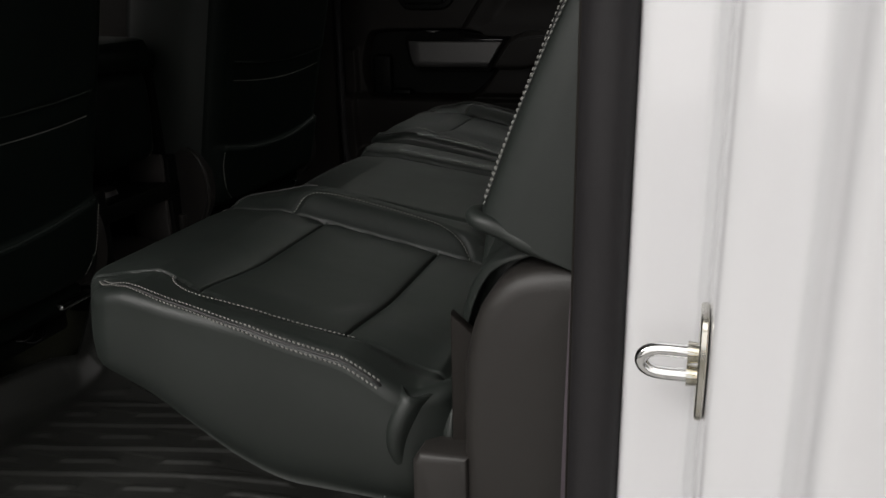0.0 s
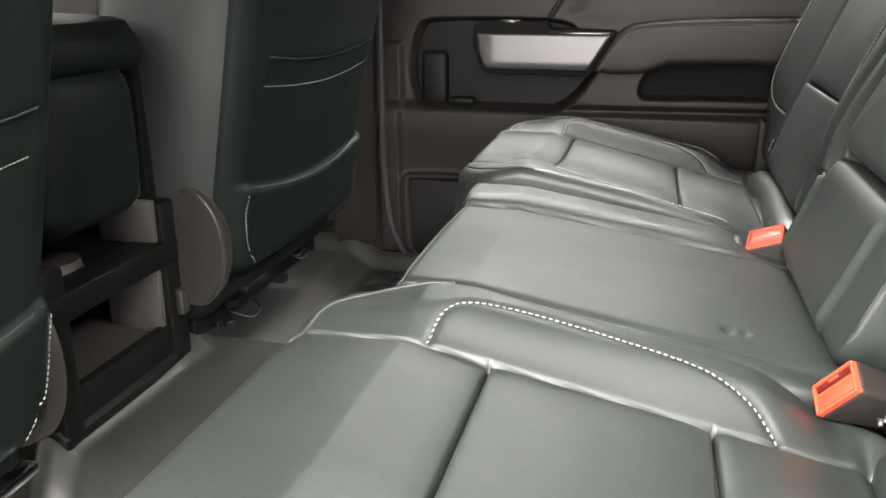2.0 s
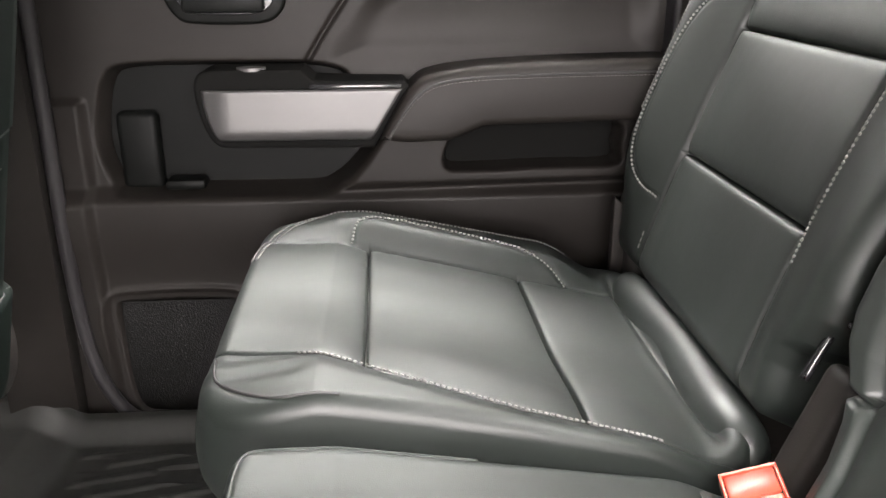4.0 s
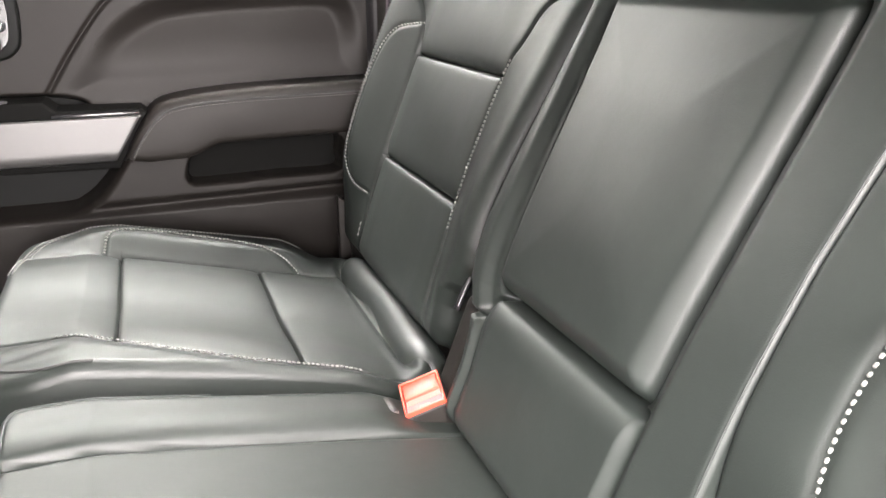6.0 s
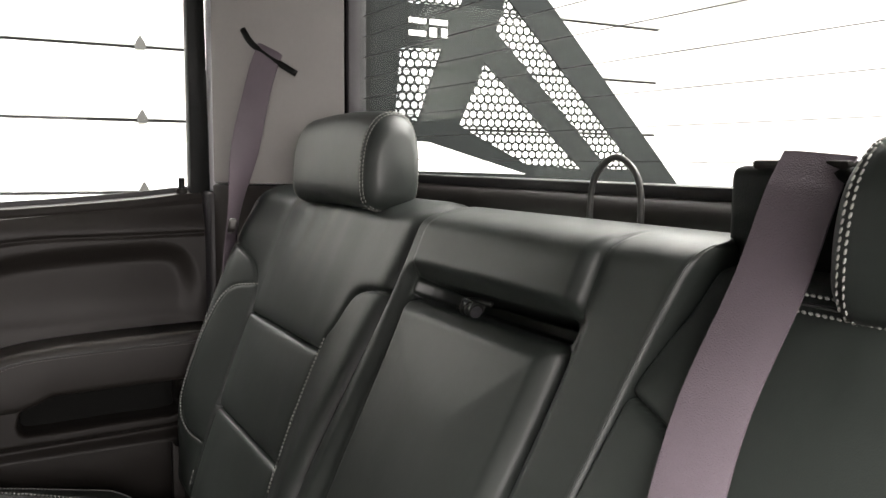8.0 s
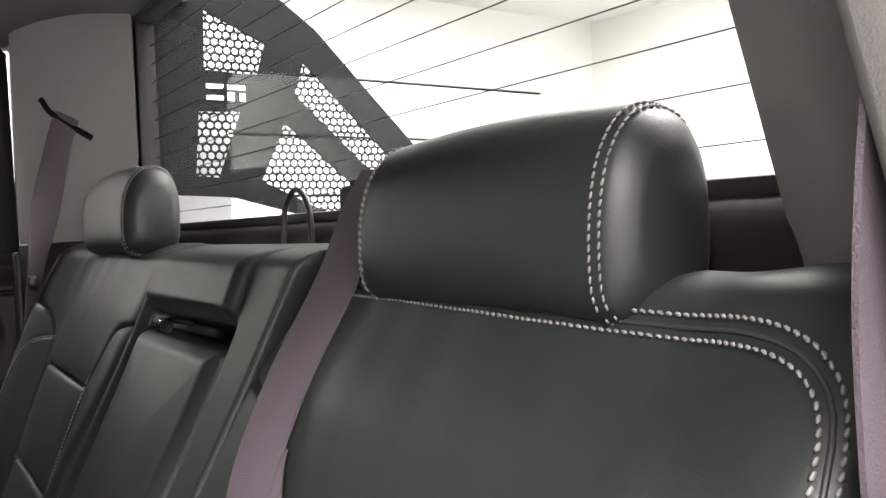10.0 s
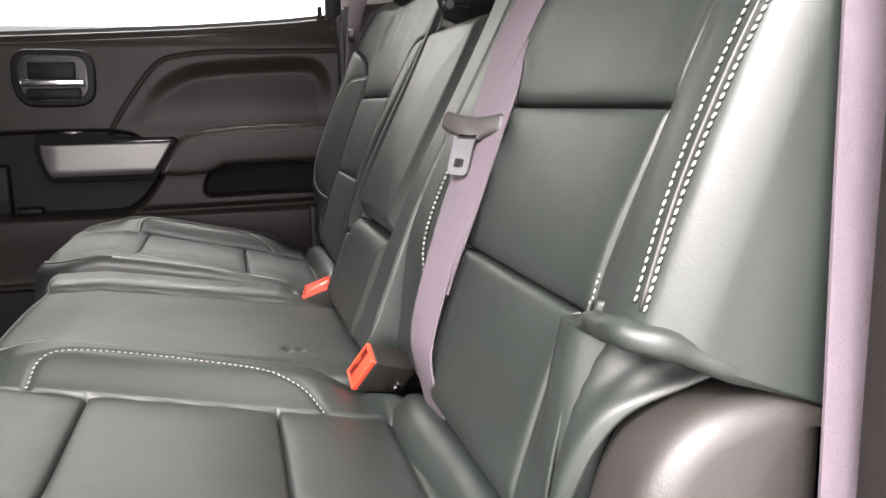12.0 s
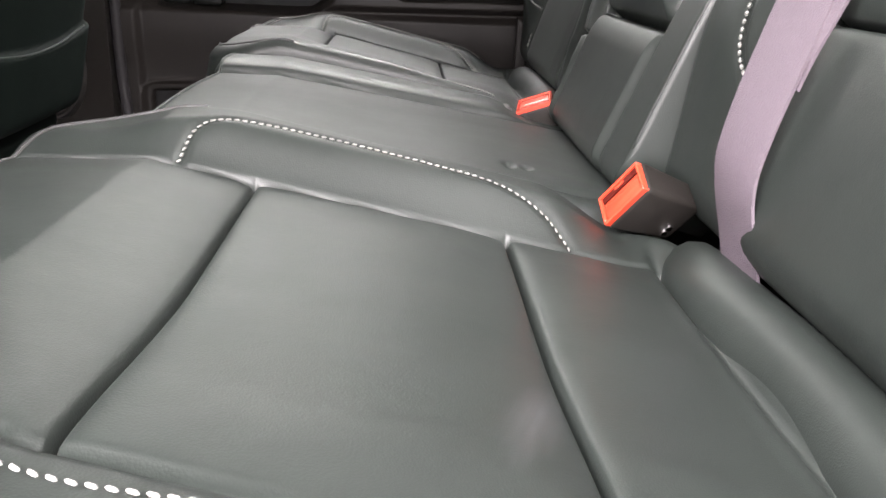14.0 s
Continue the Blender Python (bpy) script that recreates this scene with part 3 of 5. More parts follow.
def back_height(side, puff, c1, c2):
    out = smoothed(OUTER_EDGE if side > 0 else NEAR_EDGE, 6)
    inn = smoothed(SPLIT_EDGE if side > 0 else PIPE_EDGE, 6)
    arc = smoothed(BACK_ARC if side > 0 else INNER_ARC, 6)

    def height(u, s):
        au = np.abs(u)
        bound = 0.150
        h = 0.010 * np.sin(np.clip(s / 0.55, 0, 1) * math.pi)
        rise = smooth01(bound - 0.012, bound + 0.075, au) * smooth01(0.03, 0.2, s)
        h = h + np.where(u > 0, puff * (1 - 0.25 * smooth01(0.42, 0.56, s)), 0.024 * smooth01(0.52, 0.15, s)) * rise
        inner = smooth01(bound + 0.005, bound - 0.003, au)
        for lo, hi in ((0.0, c1), (c1, c2), (c2, 0.62)):
            f = np.clip((s - lo) / (hi - lo), 0, 1)
            h = h + 0.004 * np.sin(math.pi * f) ** 0.7 * smooth01(bound + 0.02, bound - 0.05, au)
        h = h + (crease(s - c1, 0.006, 0.003, 0.007) + crease(s - c2, 0.006, 0.003, 0.007) + dent(s - c1, 0.009, 0.0016) + dent(s - c2, 0.009, 0.0016)) * inner
        edge = np.where(u > 0, poly_dist(u, s, out), poly_dist(-u, s, inn))
        h = h + crease(edge, 0.005, 0.0035, 0.0035) + dent(edge, 0.006, 0.0016)
        h = h + dent(poly_dist(side * u, s, [(p[0] + 0.003, p[1]) for p in arc]), 0.003, 0.003)
        h = h - (0.0 if side > 0 else 0.015) * smooth01(0.43, 0.525, s) - 0.03 * smooth01(0.52, 0.575, s) ** 2 - 0.9 * np.clip(u - (0.232 if side > 0 else 0.250), 0, 1) ** 1.15
        # a few soft wrinkles under the headrest
        h = h + 0.0009 * np.sin(95 * u + 14 * s) * smooth01(0.40, 0.52, s) * smooth01(0.16, 0.06, np.abs(u - 0.03))
        return h
    return height


BACK_ARC = [(0.160, 0.395), (0.195, 0.375), (0.214, 0.32), (0.220, 0.23), (0.212, 0.165), (0.190, 0.140), (0.158, 0.134)]
INNER_ARC = [(0.160, 0.352), (0.182, 0.335), (0.199, 0.30), (0.205, 0.23), (0.199, 0.168), (0.182, 0.143), (0.158, 0.134)]


def hem(a, b):
    w = smooth01(0.200, 0.189, b)
    a = a - (pipe_y(b) + 0.205) * smooth01(-0.17, -0.253, a)
    return a * (1 - w * 0.25 * smooth01(0.05, 0.2, a)), b


def hem_in(a, b):
    return a + (single_y(b) + 0.008 - 0.248) * smooth01(-0.15, -0.242, a), b


def seat_back(parent, mid, sign, inner, outer, top=0.578, side=1, puff=0.024):
    c1, c2 = (0.197, 0.352) if side > 0 else (0.193, 0.335)
    hf = back_height(side, puff, c1, c2)
    pad = Pad(-inner, outer, 0.036, top, 0.032, hf, back_place(sign, mid), lambda a, b: -0.125 + 0 * a, rounding=0.024 if side > 0 else 0.030,
              step=0.0021, shift=hem if side < 0 else hem_in, fine=((), (c1, c2)), ends=(None, None) if side > 0 else (0.006, None))
    ob = pad.build("backrest", LEATHER, parent, "black leather backrest with contrast-stitched bolsters", bulge=0.004)
    pad.stitch([(side * p[0], p[1]) for p in (BACK_ARC if side > 0 else INNER_ARC)], ob, slant=0.25, lift=0.0032, r=0.0017, gap=0.0018)
    if side > 0:
        pad.stitch([(-0.166, 0.372), (-0.163, 0.30), (-0.160, 0.22), (-0.162, 0.165)], ob, slant=0.2, lift=0.0022, r=0.0015)
        pad.stitch([(0.160, 0.090), (0.160, 0.058)], ob, length=0.007, r=0.0014)
    else:
        pad.stitch([(0.145, 0.224), (0.144, 0.200), (0.142, 0.178)], ob, slant=0.2, lift=0.0022)
    rows = []
    for k in (0.0, 1.0):
        e = 0.0070 * k
        if side > 0:
            rows.append([(0.222 + e, 0.525 + e), (0.236 + e, 0.47), (0.240 + e, 0.34), (0.238 + 0.8 * e, 0.222)])
        else:
            rows.append([(-0.225, 0.521 + 1.6 * e), (-0.05, 0.517 + 1.6 * e), (0.08, 0.514 + 1.6 * e), (0.185 + e, 0.512 + 1.6 * e), (0.230 + e, 0.498 + e), (0.243 + e, 0.46), (0.240 + 1.3 * e, 0.40), (0.235 + 1.4 * e, 0.34),
                         (0.233 + 1.4 * e, 0.28), (0.238 + e, 0.215)])
        pad.stitch(rows[-1], ob, slant=0.2)
    P, N = pad.on(resampled(smoothed([(0.5 * (p[0] + q[0]), 0.5 * (p[1] + q[1])) for p, q in zip(*rows)], 8), 0.01))
    tube("seam_cord", P, 0.0013, PIPING, ob)


def headrest(parent, mid, drop=0.0, tall=1.0, aft=0.0, half=0.155):
    base = [(0.116, 1.566), (0.108, 1.600), (0.116, 1.645), (0.138, 1.673), (0.168, 1.682), (0.198, 1.674), (0.214, 1.645), (0.216, 1.600), (0.206, 1.566), (0.160, 1.554)]
    prof = smoothed(base, 5, True)
    prof = [np.array((0.108 + (p[0] - 0.108) * 0.74 + aft, 1.554 + (p[1] - 1.554) * tall - drop)) for p in prof]
    cx, cz = 0.149 + aft, 1.554 + 0.063 * tall - drop
    ys = [-1, -0.985, -0.955, -0.92, -0.89, -0.87, -0.85, -0.80, -0.6, -0.3, 0, 0.3, 0.6, 0.80, 0.85, 0.87, 0.89, 0.92, 0.955, 0.985, 1]

    def scale(f):
        e = max(0, abs(f) - 0.80) / 0.20
        return math.sqrt(max(0.0, 1 - (0.86 * e) ** 2.6)) * (1 + 0.02 * (1 - f * f))

    verts, faces, k = [], [], len(prof)
    for f in ys:
        sc = scale(f) * (0.985 if abs(abs(f) - 0.87) < 0.001 else 1)
        for p in prof:
            verts.append((cx + (p[0] - cx) * sc, mid + half * f, cz + (p[1] - cz) * sc - 0.006 * f * f))
    n = len(ys)
    for i in range(n - 1):
        for j in range(k):
            faces.append((i * k + j, i * k + (j + 1) % k, (i + 1) * k + (j + 1) % k, (i + 1) * k + j))
    faces += [tuple(range(k))[::-1], tuple((n - 1) * k + j for j in range(k))]
    ob = obj("headrest", verts, faces, LEATHER, parent, "black leather headrest with stitched end panels")
    for f in (-0.89, -0.85, 0.85, 0.89):
        sc = scale(f) + 0.008
        line, nor = [], []
        for p in prof + prof[:1]:
            line.append((cx + (p[0] - cx) * sc, mid + half * f, cz + (p[1] - cz) * sc - 0.006 * f * f))
            nor.append((p[0] - cx, 0, p[1] - cz))
        stitches(line, nor, ob, slant=0.2)
    for s in (-0.055, 0.055):
        part("post", cyl_bm((0.148 + aft, mid + s, 1.50), (0.150 + aft, mid + s, 1.57), 0.007), CHROME, ob)
    return ob


seat40 = thing("rear_seat", "black leather single rear seat with white contrast stitching and headrest", "car seat", "rear bench seats")
seat_cushion(seat40, 0.482, 1, -0.08, 1, -0.382, -0.199, 0.0, 0.002)
seat_back(seat40, 0.490, 1, 0.242, 0.268, puff=0.040)
headrest(seat40, 0.456, half=0.150)

seat60 = thing("rear_seat", "black leather double rear seat with middle place, armrest and one headrest", "car seat", "rear bench seats")
seat_cushion(seat60, -0.458, -1, -0.04, 1, -0.3545, -0.187, 0.006, skin=LEATHER_WIPED, far=False)
seat_back(seat60, -0.458, -1, 0.253, 0.262, 0.560, -1, puff=0.027)
headrest(seat60, -0.452, 0.029, 0.90, 0.008, 0.134)


def middle_cushion_height(a, x):
    z = 1.112 - 0.16 * (x + 0.36)
    z = np.where(x < -0.40, 1.1184 + 0.01 * (-(x + 0.40)), z)
    z = z + 0.005 * np.cos(np.clip((a + 0.04) / 0.16, -1, 1) * math.pi / 2)
    # the raised roll along the single seat, behind a sewn seam
    seam = a - 0.117 - 0.010 * np.sin((x + 0.5) * 6)
    z = z + pillow(seam, 0.013, 0.035) * smooth01(-0.10, -0.16, x) + dent(seam, 0.005, 0.0022)
    z = z + dent(a + 0.165 + 0.02 * (x + 0.3), 0.003, 0.006)
    # the puckers by the buckles
    z = z + 0.002 * np.sin((a + 0.2) * 90 + x * 40) * np.exp(-((x + 0.12) / 0.035) ** 2) * smooth01(-0.10, -0.18, a)
    z = z + dent(np.hypot(x + 0.165, (a + 0.125) / 1.6), 0.004, 0.005) + dent(np.hypot(x + 0.150, (a + 0.125) / 1.4), 0.003, 0.004)
    return z


mpad = Pad(-0.208, 0.203, -0.474, -0.055, 0.022, middle_cushion_height, lambda a, b, h: (b, a, h), lambda a, b: 0.955 + 0 * a, rounding=0.013)
mid_ob = mpad.build("middle_cushion", LEATHER, seat60, "plain black leather middle cushion")
P, N = mpad.on(resampled(smoothed([(0.198, -0.30), (0.198, -0.43), (0.190, -0.464), (0.10, -0.4665), (-0.05, -0.4665), (-0.19, -0.4665)], 8), 0.008))
tube("piping", P, 0.0018, LEATHER, mid_ob, "raised seam welt")

# middle backrest: two upright rolls and a fold-down armrest panel between them
def rounded_rect(a0, a1, b0, b1, r):
    return [(x + r * math.cos(w), y + r * math.sin(w)) for x, y, k in ((a1 - r, b1 - r, 0), (a0 + r, b1 - r, 1), (a0 + r, b0 + r, 2), (a1 - r, b0 + r, 3)) for w in (math.pi / 2 * (k + f / 3) for f in range(4))]


def narrowed(pts):
    """The armrest's far edge leans in towards its foot."""
    return [(x - (0.030 * min(1.0, (0.456 - y) / 0.30) if x > 0.1 else 0.0), y) for x, y in pts]


PAN = narrowed(rounded_rect(-0.110, 0.170, 0.160, 0.456, 0.014))
BED = narrowed(rounded_rect(-0.114, 0.174, -0.10, 0.476, 0.006))
SLOT = rounded_rect(-0.110, 0.166, 0.458, 0.475, 0.004)


def middle_back_height(a, s):
    h = 0.012 + 0.024 * smooth01(0.50, 0.15, s)
    pan = poly_sd(a, s, PAN)
    # the bed of the armrest, then the armrest itself with a rounded rim
    h = h - 0.010 * smooth01(-0.018, 0.002, poly_sd(a, s, BED))
    h = h + 0.013 * smooth01(-0.003, 0.022, pan) + 0.005 * smooth01(0.0, 0.10, pan)
    h = h + dent(pan, 0.012, 0.0030)
    low = smooth01(-0.124, -0.110, a)
    seam = s - 0.157 + 0.030 * smooth01(0.115, 0.180, a)
    h = h + pillow(-0.001 - seam, 0.014, 0.030) * low * smooth01(0.205, 0.120, a)
    h = h + dent(seam, 0.012, 0.0024) * low
    # the open slot above the armrest
    h = h - 0.09 * smooth01(-0.002, 0.003, poly_sd(a, s, SLOT))
    # padded strip over the slot, bounded by a sewn seam at each end
    strip = smooth01(0.152, 0.128, np.abs(a - 0.024))
    h = h + 0.012 * smooth01(0.470, 0.490, s) * smooth01(0.575, 0.52, s) * strip
    for e in (-0.120, 0.166):
        h = h + dent(a - e, 0.004, 0.0022) * smooth01(0.47, 0.49, s) * smooth01(0.565, 0.545, s)
    h = h - 0.045 * smooth01(0.52, 0.575, s) ** 2
    return h


def middle_shift(a, b):
    near, far_ = smooth01(-0.125, -0.205, a), smooth01(0.18, 0.229, a)
    upper = split_y(np.maximum(b, 0.21))
    return a + (pipe_y(b) + 0.205) * near + (upper - 0.229) * far_ + (split_y(b) - upper) * smooth01(0.04, 0.229, a) - 0.065 * (b - 0.30) * (1 - near - far_), b


bmid = Pad(-0.205, 0.229, 0.02, 0.575, 0.042, middle_back_height, back_place(1, 0.0), lambda a, b: -0.125 + 0 * a, step=0.0024, rounding=0.020, shift=middle_shift, fine=((-0.110,), (0.157, 0.458, 0.475)), ends=(0.006, 0.034))
bm_ob = bmid.build("middle_backrest", LEATHER, seat60, "black leather middle backrest with fold-down armrest")
P, N = bmid.on(resampled([(-0.2025, 0.06), (-0.2025, 0.562)], 0.01))
tube("piping", P, 0.0008, LEATHER, bm_ob, "raised seam welt")
latch = part("latch", cyl_bm((0.064, -0.028, 1.487), (0.066, -0.008, 1.491), 0.0055, 14), GLOSS_BLACK, bm_ob, "small ribbed armrest release")
for y in (-0.026, -0.018, -0.010):
    part("rib", cyl_bm((0.0645, y - 0.0015, 1.4880), (0.0647, y + 0.0015, 1.4884), 0.0066, 12), PLASTIC_DARK, latch)
tube("pull_cord", smoothed([(0.066, -0.008, 1.491), (0.072, 0.004, 1.492), (0.086, 0.006, 1.490), (0.10, 0.002, 1.486)], 5), 0.003, PLASTIC_DARK, latch)

catch = thing("seat_catch", "dark plastic catch in the gap between the two backrests", "seat catch")
cm = Matrix.Translation(on_back(0.216, 0.075, -0.012)) @ pose(0, 0, 0, 0, 20.7, 0)
part("cover", box_bm(-0.022, 0.030, -0.019, 0.019, -0.075, 0.052, 0.009, 3, cm), PLASTIC, catch)
tube("loop", smoothed([on_back(0.246, 0.10, 0.010), on_back(0.250, 0.13, 0.006), on_back(0.247, 0.150, 0.004), on_back(0.236, 0.156, 0.002), on_back(0.228, 0.148, 0.0)], 5), 0.004, GLOSS_BLACK, catch, "black steel catch loop")

# hinge covers at the outer foot of the backrests
def hinge_cover(inner, outer):
    t = thing("hinge_cover", "warm grey plastic pod over the backrest pivot beside the seat", "seat cover", "backrest pivot covers")
    s = 1 if inner > outer else -1
    outl = [(-0.036, 0.86), (-0.036, 1.070), (-0.033, 1.126), (-0.018, 1.174), (0.010, 1.203), (0.05, 1.213), (0.085, 1.213)]
    outl = [tuple(p) for p in smoothed(outl, 6)] + [(0.085, 0.86)]
    y0, y1 = inner + s * 0.012, outer
    part("shell", prism_bm(outl, "y", min(y0, y1), max(y0, y1), 0.019, 6), GREY_COVER, t, angle=40)
    fy = (inner - s * 0.026, inner - s * 0.012)
    part("inner_flange", prism_bm([(-0.054, 0.86), (-0.054, 1.152), (-0.028, 1.130), (-0.024, 1.12), (-0.024, 0.86)], "y", min(fy), max(fy), 0.003, 2), PLASTIC, t)
    part("foot_cover", prism_bm([(-0.085, 0.86), (-0.085, 1.012), (-0.078, 1.022), (-0.03, 1.024), (-0.03, 0.86)], "y", min(outer, outer + s * 0.05), max(outer, outer + s * 0.05), 0.008, 3), GREY_COVER, t)
    return t


hinge_cover(-0.664, -0.722)
hinge_cover(0.72, 0.795)

HEM = [(-0.018, -0.630, 1.234), (-0.022, -0.645, 1.240), (-0.026, -0.668, 1.244), (-0.028, -0.690, 1.247), (-0.022, -0.709, 1.247), (0.011, -0.714, 1.235), (0.054, -0.714, 1.217), (0.105, -0.708, 1.200)]
# rolled and creased leather hem at the foot of the near bolster
hem_line = smoothed(HEM, 10)
n = len(hem_line)
tube("hem_roll", [p + np.array((0, 0.0006 * math.sin(i * 0.7), 0.0008 * math.sin(i * 0.45))) for i, p in enumerate(hem_line)],
     [0.0018 + 0.0062 * math.sin(math.pi * min(1.0, 0.08 + 0.80 * i / n)) + 0.0003 * math.sin(i * 0.6) for i in range(n)], LEATHER, seat60, "rolled creased leather hem of the seat cover", seg=14)
# gusset between the bolster's inner edge and the pivot cover
GL = smoothed([(-0.014, -0.636, 1.250), (-0.025, -0.637, 1.210), (-0.033, -0.637, 1.178), (-0.042, -0.638, 1.13), (-0.047, -0.639, 1.06), (-0.050, -0.640, 0.98)], 16)
GR = smoothed([(0.075, -0.700, 1.232), (0.020, -0.690, 1.212), (-0.018, -0.678, 1.190), (-0.040, -0.668, 1.145), (-0.050, -0.662, 1.08), (-0.053, -0.660, 0.98)], 16)
fl_v, fl_f = [], []
nv = 28
for i, (p, q) in enumerate(zip(GL, GR)):
    for j in range(nv + 1):
        v, u = j / nv, i / len(GL)
        belly = math.sin(math.pi * v)
        pinch = float(smooth01(0.45, 0.05, u))
        w = 0.009 * belly ** 0.8 + 0.0016 * math.sin(9 * u + 5 * v) * belly + 0.0009 * pinch * math.sin(17 * v + 11 * u + 2 * math.sin(9 * u)) * belly
        w += 0.0008 * math.sin(70 * u + 11 * v) * math.exp(-(v / 0.2) ** 2) - 0.0025 * math.exp(-((v - 0.10) / 0.05) ** 2)
        c_ = p * (1 - v) + q * v
        fl_v.append((c_[0] - 0.8 * w, c_[1] - 0.5 * w, c_[2] + 0.3 * w))
for i in range(len(GL) - 1):
    for j in range(nv):
        k = i * (nv + 1) + j
        fl_f.append((k, k + nv + 1, k + nv + 2, k + 1))
flap = obj("cover_flap", fl_v, fl_f, LEATHER, seat60, "creased leather gusset below the bolster")
md = flap.modifiers.new("thick", "SOLIDIFY")
md.thickness = 0.003
tube("gusset_seam", [p + np.array((-0.003, -0.001, 0)) for p in GL], 0.0016, LEATHER, seat60)

# creased leather tuck where the cushion skirt meets the pivot cover
tk_v, tk_f = [], []
for i in range(31):
    for j in range(25):
        u, v = i / 30, j / 24
        x = -0.125 + 0.07 * u
        y = -0.690 + 0.016 * math.sin(u * 9 + 2.2 * math.sin(v * 5)) - 0.006 * math.sin(v * 7) + 0.03 * u * u
        tk_v.append((x, y, 1.075 - 0.015 * u - 0.17 * v))
for i in range(30):
    for j in range(24):
        k = i * 25 + j
        tk_f.append((k, k + 25, k + 26, k + 1))
tuck = obj("skirt_tuck", tk_v, tk_f, LEATHER, seat60, "creased leather tuck of the seat skirt")
md = tuck.modifiers.new("thick", "SOLIDIFY")
md.thickness = 0.004


# ---- seat belts ----
def buckle(face, body_dir, width_dir, W, T, L, label):
    """A belt buckle: face centre, the direction its body runs, the direction of its slot; slot width, face height, body length."""
    ax = Vector(body_dir).normalized()
    ay = (Vector(width_dir) - ax * ax.dot(Vector(width_dir))).normalized()
    m = Matrix.Translation(face) @ Matrix((ax, ay, ax.cross(ay))).transposed().to_4x4()
    w, h = W / 2, T / 2
    t = thing("belt_buckle", label, "seat belt buckle", "rear belt buckles")
    bm = box_bm(0.001, L, -w, w, -h, h, 0.0045, 3)
    for v in bm.verts:
        f = v.co.x / L
        v.co.y, v.co.z = v.co.y * (1 - 0.18 * f * f), v.co.z * (1 - 0.22 * f * f)
    bmesh.ops.transform(bm, matrix=m, verts=bm.verts[:])
    part("housing", bm, PLASTIC, t)
    for a0, a1, c0, c1 in ((-w + 0.0015, w - 0.0015, -h + 0.0015, -h + 0.004), (-w + 0.0015, w - 0.0015, h - 0.004, h - 0.0015), (-w + 0.0015, -w + 0.004, -h + 0.004, h - 0.004), (w - 0.004, w - 0.0015, -h + 0.004, h - 0.004)):
        part("face_rim", box_bm(-0.0025, 0.004, a0, a1, c0, c1, 0.0008, 1, m), ORANGE, t)
    part("button", box_bm(-0.0015, 0.006, -w + 0.0045, w - 0.0045, -h + 0.0045, 0.04 * T, 0.002, 2, m), ORANGE, t, "bright orange release button")
    part("ramp", box_bm(-0.0002, 0.004, -w + 0.0045, w - 0.0045, 0.06 * T, h - 0.0045 - 0.17 * T, 0.001, 1, m), ORANGE, t)
    part("slot", box_bm(-0.0006, 0.004, -w + 0.0045, w - 0.0045, h - 0.0043 - 0.17 * T, h - 0.0042, 0, 1, m), SLOT_RED, t, "dark tongue slot")
    part("slot_catch", box_bm(-0.001, 0.004, -0.22 * w, 0.22 * w, h - 0.0042 - 0.09 * T, h - 0.0043, 0.0005, 1, m), ORANGE, t)
    part("stalk", box_bm(L - 0.004, L + 0.03, -w * 0.6, w * 0.6, -h * 0.4, h * 0.4, 0.003, 2, m), PLASTIC_DARK, t)
    for e in (0.30, 0.55):
        part("rivet", cyl_bm(m @ Vector((L * 0.82, e * w, -h * 0.92)), m @ Vector((L * 0.82, e * w, -h * 0.78)), 0.0024, 8), CHROME, t)
    return t


buckle((-0.0975, -0.2500, 1.0953), (0.90, 0.28, -0.31), (-0.50, 0.44, -0.73), 0.049, 0.029, 0.058, "black belt buckle with orange button lying beside the middle cushion")
buckle((-0.0995, 0.176, 1.089), (0.37, 0.02, -0.93), (0.91, -0.19, 0.366), 0.046, 0.057, 0.062, "black belt buckle with orange button standing beside the single seat")
spare = thing("belt_anchor", "black belt anchor with a pale tag tucked into the cushion gap", "belt anchor")
part("clip", box_bm(-0.164, -0.142, 0.160, 0.186, 1.05, 1.086, 0.003, 2), PLASTIC_DARK, spare)
part("tag", box_bm(-0.1395, -0.128, 0.158, 0.190, 1.05, 1.085, 0.003, 2), GREY_COVER, spare, "grey fabric tag")
tube("hook", smoothed([(-0.162, 0.159, 1.060), (-0.160, 0.158, 1.082), (-0.156, 0.160, 1.089), (-0.150, 0.163, 1.086), (-0.142, 0.165, 1.070)], 5), 0.0010, GREY_COVER, spare)


